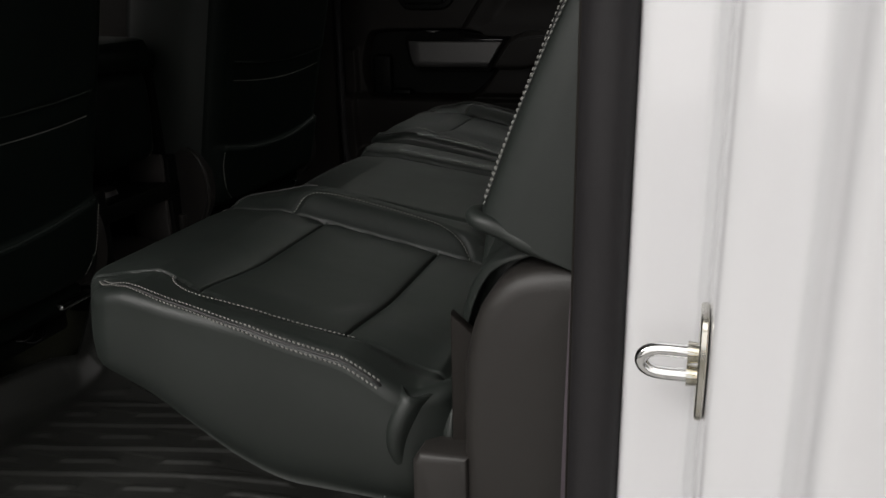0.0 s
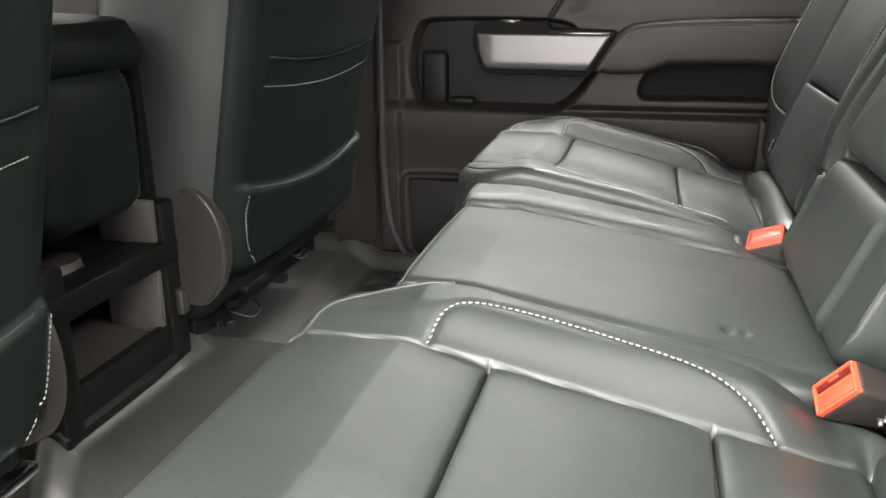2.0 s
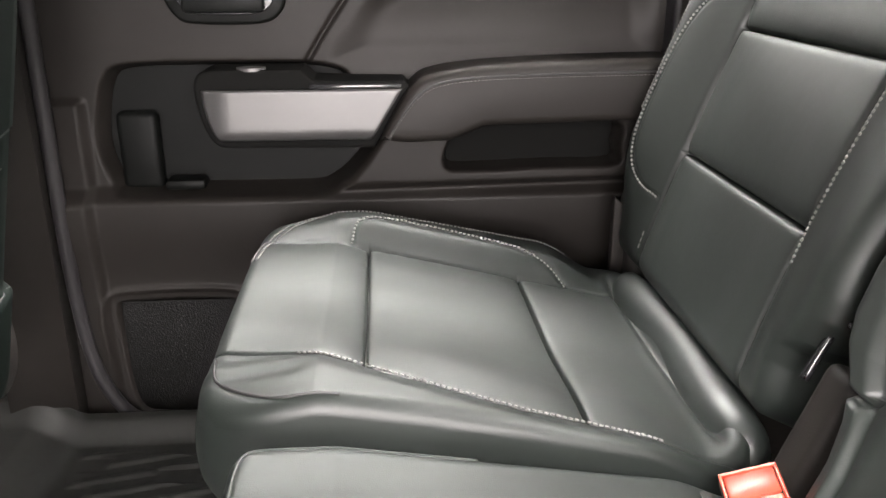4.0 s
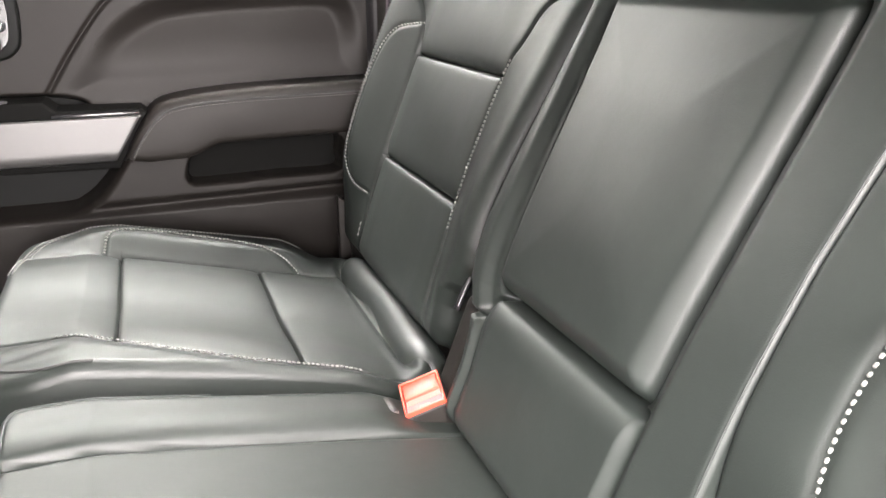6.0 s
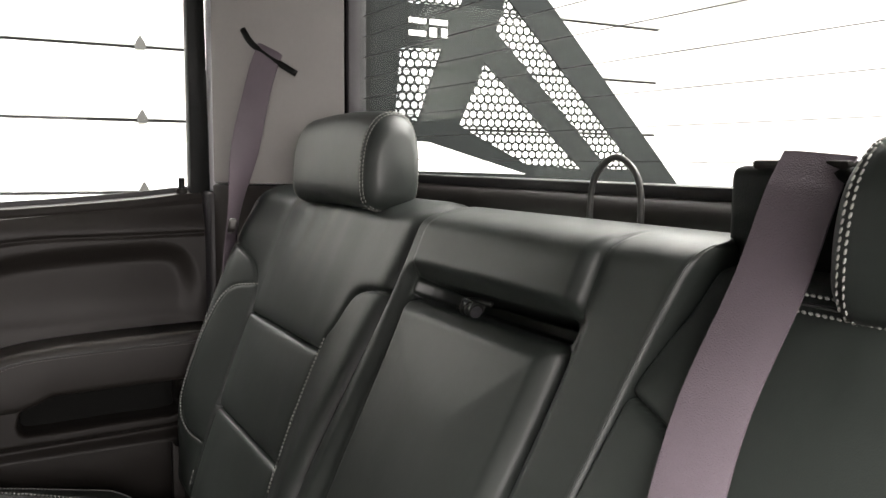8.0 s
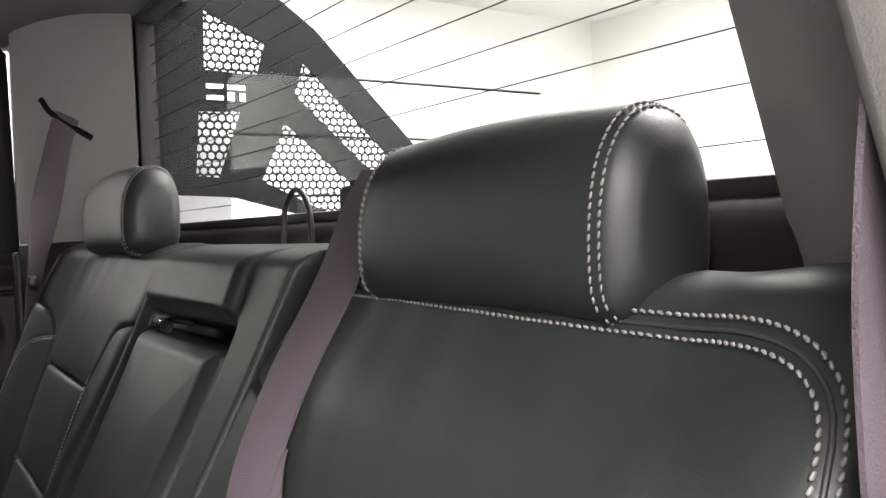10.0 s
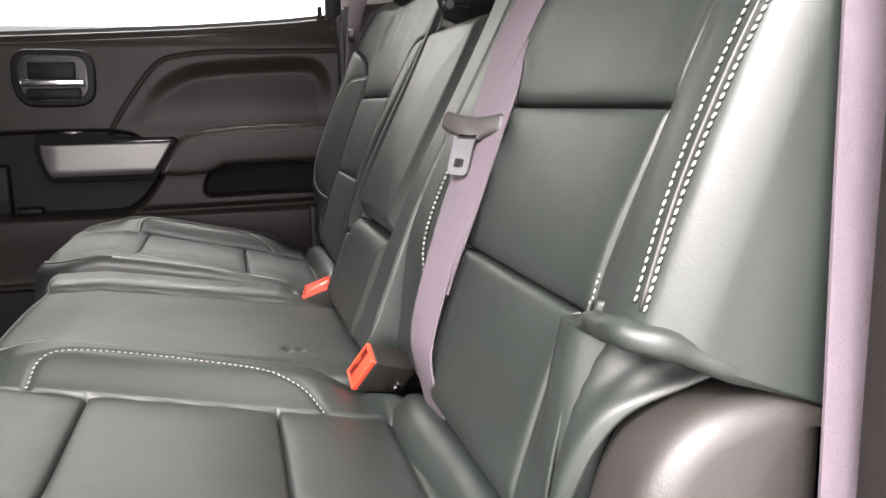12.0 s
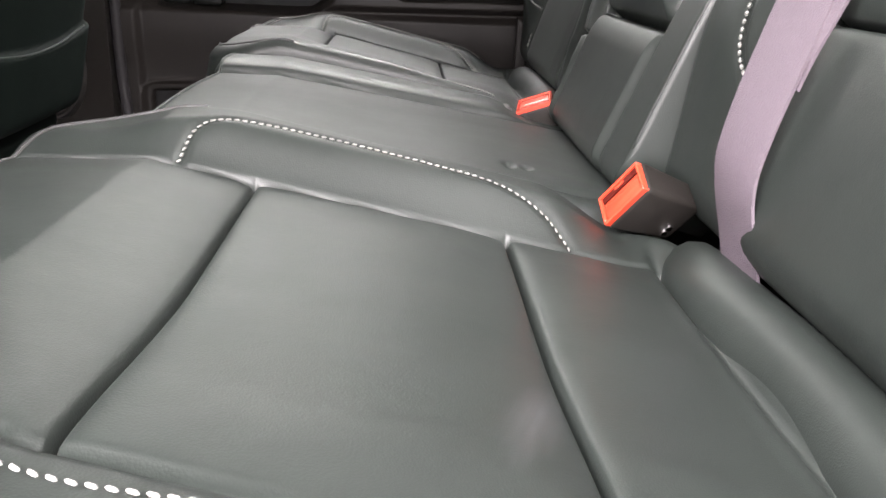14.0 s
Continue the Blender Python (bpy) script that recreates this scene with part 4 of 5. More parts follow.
def tongue(name_t, px, py, pz, m2, off=0.016, lean=14):
    m = pose(px, py, pz) @ m2
    outl = [tuple(p) for p in smoothed([(-0.034, 0.006), (-0.036, 0.014), (-0.035, 0.021), (-0.030, 0.0245), (-0.022, 0.0225), (0.0, 0.0195), (0.022, 0.0225), (0.030, 0.0245), (0.035, 0.021), (0.036, 0.014), (0.034, 0.007), (0.025, 0.003), (0.014, -0.001), (0.011, -0.003), (-0.011, -0.003), (-0.014, -0.001), (-0.025, 0.003)], 4, True)]
    bm = prism_bm(outl, "x", -0.0065, 0.0065, 0.004, 3)
    bmesh.ops.transform(bm, matrix=m, verts=bm.verts[:])
    part("tongue_grip", bm, GREY_COVER, name_t, "grey plastic tongue grip")
    # flat metal blade with flared root, rounded tip and a slot near its end
    rim = [(0.012, 0.004), (0.0135, 0.0), (0.0118, -0.006), (0.0118, -0.016), (0.0118, -0.027), (0.0112, -0.0355), (0.008, -0.0385), (0.0, -0.039)]
    rim = rim + [(-p, q) for p, q in reversed(rim[:-1])]
    slot = [(0.0, -0.0225), (0.003, -0.0225), (0.0052, -0.0227), (0.0054, -0.025), (0.0054, -0.0275), (0.0054, -0.030), (0.004, -0.0311), (0.0, -0.0311)]
    slot = slot + [(-p, q) for p, q in reversed(slot[:-1])]
    bm = bmesh.new()
    mb = m @ pose(-0.003, off, 0, lean, 0, 0)
    loops = [[bm.verts.new(mb @ Vector((h, p, q))) for p, q in ring] for ring, h in ((rim, -0.0013), (slot, -0.0013), (slot, 0.0013), (rim, 0.0013))]
    for la, lb in zip(loops, loops[1:] + loops[:1]):
        for k in range(len(la)):
            bm.faces.new((la[k], la[(k + 1) % len(la)], lb[(k + 1) % len(la)], lb[k]))
    bmesh.ops.recalc_face_normals(bm, faces=bm.faces[:])
    part("blade", bm, BLADE, name_t, "worn steel belt tongue", smooth=False)


belt_m = thing("seat_belt", "mauve-grey middle seat belt hanging over the double backrest with its tongue", "seat belt", "rear seat belts")
path = smoothed([(0.172, -0.277, 1.624), (0.163, -0.277, 1.611), (0.151, -0.278, 1.592), on_back(-0.278, 0.53, -0.002), on_back(-0.279, 0.45, 0.014), on_back(-0.288, 0.385, 0.024), on_back(-0.299, 0.33, 0.026),
                 on_back(-0.314, 0.24, 0.030), on_back(-0.326, 0.165, 0.030), on_back(-0.333, 0.105, 0.026), on_back(-0.336, 0.078, 0.018), on_back(-0.338, 0.050, 0.000), on_back(-0.339, 0.012, -0.026)], 10)
turn = [float(smooth01(0.66, 0.88, i / len(path))) for i in range(len(path))]
strap("webbing", path, 0.047, [(0.24 - 0.12 * w, -0.96, -0.08 + 0.04 * w) for w in turn], WEBBING, belt_m)
path2 = []
for i, q in enumerate(path[48:84]):
    w = float(smooth01(0, 8, i) * smooth01(35, 22, i))
    path2.append((q[0] + 0.004 + 0.0005 * w, q[1] - 0.014 * w, q[2]))
strap("webbing_under", path2, 0.044, [(0.24, -0.96, -0.08)] * len(path2), WEBBING, belt_m)
ty = Vector((-0.625, 0.780, 0.035)).normalized()
tz = Vector((0.42, 0.02, 0.907))
tz = (tz - ty * tz.dot(ty)).normalized()
tongue(belt_m, 0.0085, -0.3060, 1.3311, Matrix((ty.cross(tz), ty, tz)).transposed().to_4x4(), 0.0047, 0)

belt_f = thing("seat_belt", "mauve-grey seat belt running down from a pillar slot", "seat belt", "rear seat belts")
path = smoothed([(0.135, 0.742, 1.815), (0.117, 0.727, 1.793), (0.100, 0.732, 1.74), (0.075, 0.742, 1.62), (0.054, 0.744, 1.50), (0.046, 0.752, 1.40)], 8)
turn = [float(smooth01(1.74, 1.50, p[2])) for p in path]
strap("webbing", path, 0.047, [(0.72 - 0.1 * w + 0.5 * w * (1 - w), -0.62 + 1.45 * w, -0.35 * (1 - w)) for w in turn], WEBBING, belt_f)
tongue(belt_f, 0.050, 0.738, 1.497, pose(0, 0, 0, 0, 10, -12))

belt_n = thing("seat_belt", "mauve-grey seat belt hanging upright along the pillar with a folded stop", "seat belt", "rear seat belts")
path = smoothed([(0.092, -0.716, 1.90), (0.091, -0.720, 1.66), (0.090, -0.726, 1.50), (0.090, -0.729, 1.44), (0.088, -0.734, 1.32), (0.084, -0.742, 1.20), (0.082, -0.746, 1.08), (0.080, -0.750, 0.86)], 10)
WD = [(1.0, -0.05 + 0.9 * float(smooth01(1.52, 1.75, p[2])), 0) for p in path]
strap("webbing", path, 0.046, WD, WEBBING, belt_n)
path2 = [(p[0] - 0.001, p[1] - 0.006, p[2]) for p in path if 1.443 < p[2] < 1.476]
strap("folded_stop", path2, 0.047, [(1.0, -0.05, 0)] * len(path2), WEBBING, belt_n, "folded and stitched webbing stop", thick=0.0035)
m = pose(0.086, -0.734, 1.484) @ pose(0, 0, 0, 0, 0, -4)
part("tongue_grip", box_bm(-0.030, 0.036, -0.008, 0.008, -0.002, 0.008, 0.004, 3, m), PLASTIC_DARK, belt_n, "black plastic tongue grip")
part("tongue_lug", prism_bm([tuple(p) for p in smoothed([(-0.022, 0.008), (-0.031, 0.001), (-0.036, -0.012), (-0.035, -0.024), (-0.030, -0.028), (-0.026, -0.023), (-0.025, -0.012), (-0.019, -0.004), (-0.010, -0.001), (-0.008, 0.0075)], 4, True)], "y", -0.008, 0.006, 0.003, 2), PLASTIC_DARK, belt_n).matrix_world = m
part("fold", box_bm(-0.018, 0.030, -0.006, 0.002, -0.012, -0.003, 0.002, 1, m), PLASTIC_DARK, belt_n)
P = [m @ Vector((x, -0.0085, -0.0375)) for x in np.linspace(-0.020, 0.024, 24)]
stitches(P, [m.to_3x3() @ Vector((0, -1, 0))] * len(P), belt_n, length=0.0022, gap=0.0012, r=0.0009)

# ---- cab shell ----
ROOF = 1.975
# floor with tunnel hump under a rubber liner
nx, ny = 60, 120
gx, gy = np.linspace(-1.75, 0.24, nx), np.linspace(-0.86, 0.86, ny)
X, Y = np.meshgrid(gx, gy, indexing="ij")


def floor_z(X, Y):
    hump = 0.095 * smooth01(0.33, 0.15, np.abs(Y + 0.02)) * smooth01(-0.45, -0.75, X)
    return 0.785 + np.maximum(hump, 0.035 * smooth01(-0.80, -0.88, X))


Z = floor_z(X, Y)
idx = np.arange(nx * ny).reshape(nx, ny)
quads = list(zip(idx[:-1, :-1].ravel(), idx[1:, :-1].ravel(), idx[1:, 1:].ravel(), idx[:-1, 1:].ravel()))
tagged(obj("floor", np.stack([X, Y, Z], -1).reshape(-1, 3), quads, CARPET), "dark carpeted cab floor with tunnel hump", "floor", kind="structure")

mat_t = thing("floor_mat", "black ribbed rubber all-weather floor mat", "floor mat")
gx, gy = np.linspace(-1.08, -0.12, 200), np.linspace(-0.80, 0.80, 640)
X, Y = np.meshgrid(gx, gy, indexing="ij")
front = np.interp(Y, [-0.80, -0.46, -0.335, -0.29, -0.235, -0.185, -0.03, 0.10, 0.20, 0.30, 0.80], [-0.905, -0.895, -0.872, -0.852, -0.870, -0.893, -0.893, -0.885, -0.93, -1.0, -1.0])
lip = np.minimum.reduce([X - front, Y + 0.80, 0.80 - Y])
Z = floor_z(X, Y) + 0.006
wellx = smooth01(-0.80, -0.77, X) * smooth01(-0.20, -0.24, X)
well = (smooth01(-0.74, -0.71, Y) * smooth01(-0.28, -0.31, Y) + smooth01(0.30, 0.33, Y) * smooth01(0.74, 0.71, Y)) * wellx
rib = np.clip(np.sin((Y + 0.05 * np.sin(X * 5)) * 2 * math.pi / 0.034), 0.2, 0.8)
brk = smooth01(0.0, 0.2, np.sin(X * 2 * math.pi / 0.28 + 3 * np.floor(Y / 0.034)) + 0.8)
Z = Z + 0.006 * rib * well * brk
Z = Z + 0.028 * smooth01(0.060, 0.022, lip) - 0.012 * smooth01(0.010, 0.0, lip)
idx = np.arange(X.size).reshape(X.shape)
keep = (lip[:-1, :-1] > 0) & (lip[1:, 1:] > 0)
quads = [q for q, k in zip(zip(idx[:-1, :-1].ravel(), idx[1:, :-1].ravel(), idx[1:, 1:].ravel(), idx[:-1, 1:].ravel()), keep.ravel()) if k]
obj("liner", np.stack([X, Y, Z], -1).reshape(-1, 3), quads, RUBBER, mat_t)


def shell(name, x0, x1, y0, y1, z0, z1, material, label, cat, bevel=0.0):
    return tagged(part(name, box_bm(x0, x1, y0, y1, z0, z1, bevel), material, None), label, cat, kind="structure")


# headliner, bowed down towards its edges
gx, gy = np.linspace(-1.9, 0.26, 50), np.linspace(-0.92, 0.92, 60)
X, Y = np.meshgrid(gx, gy, indexing="ij")
Z = ROOF + 0.02 - 0.05 * smooth01(0.62, 0.9, np.abs(Y)) - 0.03 * smooth01(0.08, 0.26, X)
idx = np.arange(X.size).reshape(X.shape)
quads = list(zip(idx[:-1, :-1].ravel(), idx[:-1, 1:].ravel(), idx[1:, 1:].ravel(), idx[1:, :-1].ravel()))
hl = tagged(obj("ceiling_cab", np.stack([X, Y, Z], -1).reshape(-1, 3), quads, ROOFCLOTH), "grey cloth headliner of the cab", "headliner", kind="structure")
md = hl.modifiers.new("thick", "SOLIDIFY")
md.thickness, md.offset = 0.02, -1
shell("roof_panel", -1.95, 0.34, -0.95, 0.95, ROOF + 0.045, ROOF + 0.07, PAINT, "white painted steel cab roof", "roof", 0.01)
shell("firewall", -1.95, -1.9, -0.95, 0.95, 0.7, 1.38, PLASTIC_DARK, "plain dark dashboard wall closing the cab", "wall")
# far and near sides ahead of the rear doors: plain lower walls below the front windows
shell("wall_side_front", -1.9, -0.905, 0.84, 0.95, 0.55, 1.5, PLASTIC, "plain dark front door wall", "wall")
shell("sill_far", -0.905, 0.3, 0.80, 0.95, 0.55, 0.76, PLASTIC_DARK, "dark plastic door sill", "sill", 0.01)
shell("wall_side_driver", -1.9, -1.0, -0.95, -0.86, 0.55, 1.5, PLASTIC, "plain dark front door wall", "wall")
shell("sill_near", -1.0, 0.10, -0.93, -0.80, 0.55, 0.752, PLASTIC_DARK, "dark plastic door sill", "sill", 0.012)

shell("pillar_near", -1.03, -0.90, -0.95, -0.82, 0.55, 2.0, PLASTIC_DARK, "dark centre pillar beside the open door", "pillar", 0.02)
# centre pillar with its trim and door seal on the far side
bp = tagged(part("pillar_trim", prism_bm([(-0.905, 0.775), (-0.90, 0.76), (-0.845, 0.775), (-0.822, 0.80), (-0.818, 0.86), (-0.818, 0.94), (-0.905, 0.94)], "z", 0.74, 1.99, 0.004, 2), PLASTIC, None), "dark plastic centre pillar trim", "pillar", kind="structure")
tagged(tube("door_seal", smoothed([(-0.806, 0.812, 1.98), (-0.806, 0.812, 1.4), (-0.804, 0.812, 1.0), (-0.775, 0.812, 0.84), (-0.70, 0.812, 0.782), (-0.5, 0.812, 0.772), (-0.2, 0.812, 0.772)], 8), 0.010, SEAL), "black rubber door seal", "seal", kind="structure")

tagged(part("seal_far", box_bm(0.034, 0.056, 0.812, 0.872, 0.76, 1.56, 0.006, 3), SEAL, None), "black rubber seal along the shut edge of the rear door", "seal", kind="structure")

# ---- rear cab wall and window ----
WXL, WXR, WZ0, WZ1, WX = 0.635, -0.615, 1.598, 1.955, 0.222
shell("wall_rear_cab", WX - 0.005, WX + 0.045, -0.82, 0.82, 0.72, WZ0 - 0.012, PLASTIC_DARK, "dark trim panel under the rear window", "wall", 0.006)
shell("wall_rear_header", WX, WX + 0.045, -0.82, 0.82, WZ1 + 0.012, ROOF + 0.02, ROOFCLOTH, "grey header above the rear window", "wall", 0.006)
shell("wall_rear_post_far", WX + 0.01, WX + 0.045, WXL + 0.012, 0.86, WZ0 - 0.012, WZ1 + 0.012, PLASTIC_DARK, "dark rear window post", "wall")
shell("wall_rear_post_near", WX + 0.01, WX + 0.045, -0.86, WXR - 0.012, WZ0 - 0.012, WZ1 + 0.012, PLASTIC_DARK, "dark rear window post", "wall")
tagged(part("trim_rear_sill", prism_bm([tuple(p) for p in smoothed([(WX + 0.02, WZ0 - 0.012), (WX - 0.004, WZ0 - 0.012), (WX - 0.016, WZ0 - 0.022), (WX - 0.020, WZ0 - 0.040), (WX - 0.010, WZ0 - 0.062), (WX + 0.02, WZ0 - 0.066)], 5, True)], "y", -0.63, 0.65), PLASTIC, None), "rounded dark sill below the rear window", "trim", kind="structure")
win2 = thing("window_rear", "large fixed rear window with heater lines", "window", kind="structure")
for nm, b in (("frame", (WXR - 0.012, WXL + 0.012, WZ0 - 0.012, WZ0)), ("frame", (WXR - 0.012, WXL + 0.012, WZ1, WZ1 + 0.012)), ("frame", (WXL, WXL + 0.012, WZ0, WZ1)), ("frame", (WXR - 0.012, WXR, WZ0, WZ1))):
    part(nm, box_bm(WX - 0.002, WX + 0.03, b[0], b[1], b[2], b[3], 0.003), SEAL, win2, "black rubber window gasket")
pane = part("pane", box_bm(WX + 0.018, WX + 0.022, WXR, WXL, WZ0, WZ1), GLASS, win2, smooth=False)
pane.visible_shadow = False
for i in range(11):
    z = WZ0 + 0.020 + i * 0.0325
    part("heater_line", box_bm(WX + 0.0155, WX + 0.0170, WXR + 0.02, WXL - 0.02, z - 0.00035, z + 0.00035), SEAL, win2, smooth=False)

# corner pillar trims: light upper, dark lower
for sgn, nm in ((1, "trim_pillar_far"), (-1, "trim_pillar_near")):
    e = 0.0 if sgn > 0 else 0.012
    prof = [(0.044, 0.818), (0.052, 0.800), (0.085, 0.762), (0.150, 0.697), (0.214, 0.640), (0.220, 0.652), (0.165, 0.74), (0.085, 0.845), (0.052, 0.845)]
    if sgn < 0:
        prof = [(0.071, 0.795), (0.070, 0.786), (0.075, 0.748), (0.081, 0.742), (0.122, 0.740), (0.150, 0.690), (0.214, 0.622), (0.220, 0.64), (0.165, 0.76), (0.10, 0.80), (0.080, 0.803)]
    prof = [(x, sgn * y) for x, y in prof]
    zl = 1.575 if sgn > 0 else 1.52
    up = prism_bm(prof, "z", zl, 1.99, 0.004, 2)
    if sgn < 0:
        for v in up.verts:
            k = 0.16 if v.co.y > -0.775 else 0.125
            v.co.x, v.co.y = v.co.x - k * (v.co.z - zl), v.co.y + k * (v.co.z - zl)
    tagged(part(nm, up, LINER, None), "light grey moulded rear corner pillar trim", "pillar trim", kind="structure")
    prof2 = [(x - 0.003, y - sgn * (0.003 if sgn > 0 else -0.006 if -0.77 < y < -0.73 else 0.003)) for x, y in prof]
    tagged(part(nm + "_lower", prism_bm(prof2, "z", 0.74, zl - 0.003, 0.003, 2), PLASTIC, None), "dark lower rear corner trim", "pillar trim", kind="structure")
# belt slot in the far trim
sl = [Vector((0.083, 0.762, 1.832)), Vector((0.095, 0.750, 1.808)), Vector((0.118, 0.727, 1.785)), Vector((0.152, 0.694, 1.757))]
slot_t = thing("belt_guide", "dark slotted belt guide in the light pillar trim", "belt guide")
tube("slot_rim", smoothed(sl, 6), 0.0055, PLASTIC_DARK, slot_t)

# retractor box and child-seat tether loop behind the backrest
rb = thing("belt_retractor", "black plastic belt retractor housing on the rear ledge", "belt retractor")
part("housing", box_bm(0.165, 0.214, -0.330, -0.208, 1.535, 1.616, 0.008, 3), PLASTIC_DARK, rb)
part("lip", box_bm(0.168, 0.212, -0.300, -0.226, 1.614, 1.620, 0.002, 2), PLASTIC, rb)
loop = thing("tether_loop", "thin black tether loop standing behind the backrest", "tether loop")
tube("cord", smoothed([(0.198, -0.018, 1.52), (0.199, -0.012, 1.57), (0.200, -0.018, 1.605), (0.200, -0.046, 1.622), (0.200, -0.074, 1.606), (0.199, -0.082, 1.57), (0.198, -0.076, 1.52)], 8), 0.0032, RUBBER, loop)

# ---- far rear door ----
door = thing("door_rear", "dark grey rear door with silver pull strip, armrest and pocket", "car door", kind="")
MAP = [tuple(p) for p in smoothed([(-0.70, 1.316), (-0.735, 1.30), (-0.750, 1.25), (-0.754, 1.20), (-0.740, 1.152), (-0.715, 1.138), (-0.58, 1.136), (-0.465, 1.136), (-0.432, 1.146), (-0.40, 1.172), (-0.375, 1.215), (-0.40, 1.29), (-0.44, 1.314), (-0.56, 1.318)], 5, True)]
ARCH = [tuple(p) for p in smoothed([(-0.424, 1.316), (-0.393, 1.370), (-0.359, 1.411), (-0.304, 1.445), (-0.232, 1.458), (-0.134, 1.464), (-0.043, 1.465), (-0.004, 1.451), (0.014, 1.413), (0.016, 1.359), (0.008, 1.322), (-0.1, 1.316), (-0.3, 1.308)], 5, True)]
GROOVE = [tuple(p) for p in smoothed([(-0.480, 1.300), (-0.466, 1.313), (-0.432, 1.366), (-0.392, 1.421), (-0.360, 1.456), (-0.324, 1.473), (-0.230, 1.483), (-0.107, 1.484), (0.045, 1.486)], 5)]
SILL = ([-0.81, -0.6, -0.3, -0.1, 0.0, 0.04], [1.503, 1.510, 1.523, 1.536, 1.546, 1.548])
POCK = [tuple(p) for p in smoothed([(-0.248, 1.236), (-0.265, 1.218), (-0.276, 1.188), (-0.270, 1.170), (-0.24, 1.167), (-0.12, 1.170), (-0.03, 1.172), (-0.024, 1.20), (-0.03, 1.234), (-0.12, 1.242)], 5, True)]
ARM = [(-0.445, 1.13), (-0.395, 1.19), (-0.365, 1.235), (-0.33, 1.27), (-0.30, 1.29), (0.04, 1.30), (0.04, 1.14)]
gx, gz = np.linspace(-0.815, 0.045, 340), np.linspace(0.752, 1.555, 320)
X, Z = np.meshgrid(gx, gz, indexing="ij")
Z = np.where(Z > 1.40, 1.40 + (Z - 1.40) * (np.interp(X, *SILL) - 0.006 - 1.40) / 0.155, Z)
D = 0.850 + 0.0 * X
D = D + 0.018 * smooth01(1.49, 1.54, Z) + dent(poly_dist(X, Z, GROOVE), -0.006, 0.0032)
D = D - 0.028 * smooth01(1.152, 1.126, Z)                                   # lower panel stands in
D = D + 0.010 * smooth01(1.11, 1.0, Z)
D = D - 0.028 * smooth01(0.0, 0.02, poly_sd(X, Z, ARM)) * smooth01(1.125, 1.155, Z)
arch = poly_sd(X, Z, ARCH)
D = D + (0.027 - 0.021 * smooth01(1.455, 1.345, Z)) * smooth01(-0.010, 0.032, arch)
D = D + 0.045 * smooth01(-0.004, 0.010, poly_sd(X, Z, MAP))
D = D + 0.058 * smooth01(-0.002, 0.007, poly_sd(X, Z, POCK))
D = D - 0.014 * smooth01(-0.762, -0.776, X) * smooth01(1.275, 1.262, Z)
spk = poly_sd(X, Z, [tuple(p) for p in smoothed([(-0.755, 0.965), (-0.752, 0.90), (-0.742, 0.81), (-0.70, 0.790), (-0.60, 0.790), (-0.575, 0.82), (-0.57, 0.90), (-0.575, 0.96), (-0.60, 0.978), (-0.73, 0.978)], 5, True)])
D = D + 0.012 * smooth01(-0.003, 0.004, spk) + dent(spk + 0.018, 0.004, 0.004)
idx = np.arange(X.size).reshape(X.shape)
quads = list(zip(idx[:-1, :-1].ravel(), idx[1:, :-1].ravel(), idx[1:, 1:].ravel(), idx[:-1, 1:].ravel()))
pan = obj("inner_panel", np.stack([X, D, Z], -1).reshape(-1, 3), quads, PLASTIC_SOFT, door)
md = pan.modifiers.new("thick", "SOLIDIFY")
md.thickness, md.offset = 0.02, -1
part("outer_skin", box_bm(-0.81, 0.042, 0.915, 0.945, 0.75, 1.545, 0.008), PAINT, door, "white painted outer skin")
# speaker grille
part("speaker_grille", box_bm(-0.752, -0.57, 0.8385, 0.846, 0.792, 0.976, 0.003), GRILLE, door, "black speaker grille")
# added black plate: darkens the pocket as its depth would
part("pocket_shade", prism_bm([((p[0] + 0.15) * 0.97 - 0.15, (p[1] - 1.203) * 0.93 + 1.203) for p in POCK], "y", 0.8675, 0.876, 0.002, 1), SHADE_SWITCH_BLACK, door, "black plate for the shade inside the armrest pocket")
# map pocket's shade as a dark plate set into the recess
part("map_pocket_shade", prism_bm([((p[0] + 0.565) * 0.97 - 0.565, (p[1] - 1.227) * 0.95 + 1.227) for p in MAP], "y", 0.888, 0.898, 0.002, 1), PLASTIC_DARK, door, "dark plate for the shade in the map pocket")
# padded armrest: an arm that wraps round the pocket
arm_out = smoothed([(-0.365, 1.225), (-0.345, 1.262), (-0.322, 1.295), (-0.29, 1.312), (-0.2, 1.322), (-0.05, 1.327), (0.028, 1.328)], 6) + [np.array(p) for p in ((0.030, 1.246), (-0.1, 1.244), (-0.225, 1.241))] + smoothed([(-0.225, 1.241), (-0.255, 1.228), (-0.275, 1.222)], 4)[1:] + [np.array((-0.33, 1.220))]
armp = part("armrest", prism_bm([tuple(p) for p in arm_out], "y", 0.766, 0.86, 0.012, 4), PLASTIC_SOFT, door, "soft charcoal armrest pad", angle=40)
P = resampled(smoothed([(-0.352, 0.7655, 1.232), (-0.332, 0.7655, 1.262), (-0.31, 0.7655, 1.287), (-0.28, 0.7655, 1.301), (-0.2, 0.7655, 1.308), (0.02, 0.7655, 1.312)], 8), 0.004)
tube("piping", P, 0.0012, PIPING, armp)
stitches(P + np.array((0, -0.0006, -0.004)), [(0, -1, 0)] * len(P), armp, length=0.003, gap=0.002, r=0.0003)
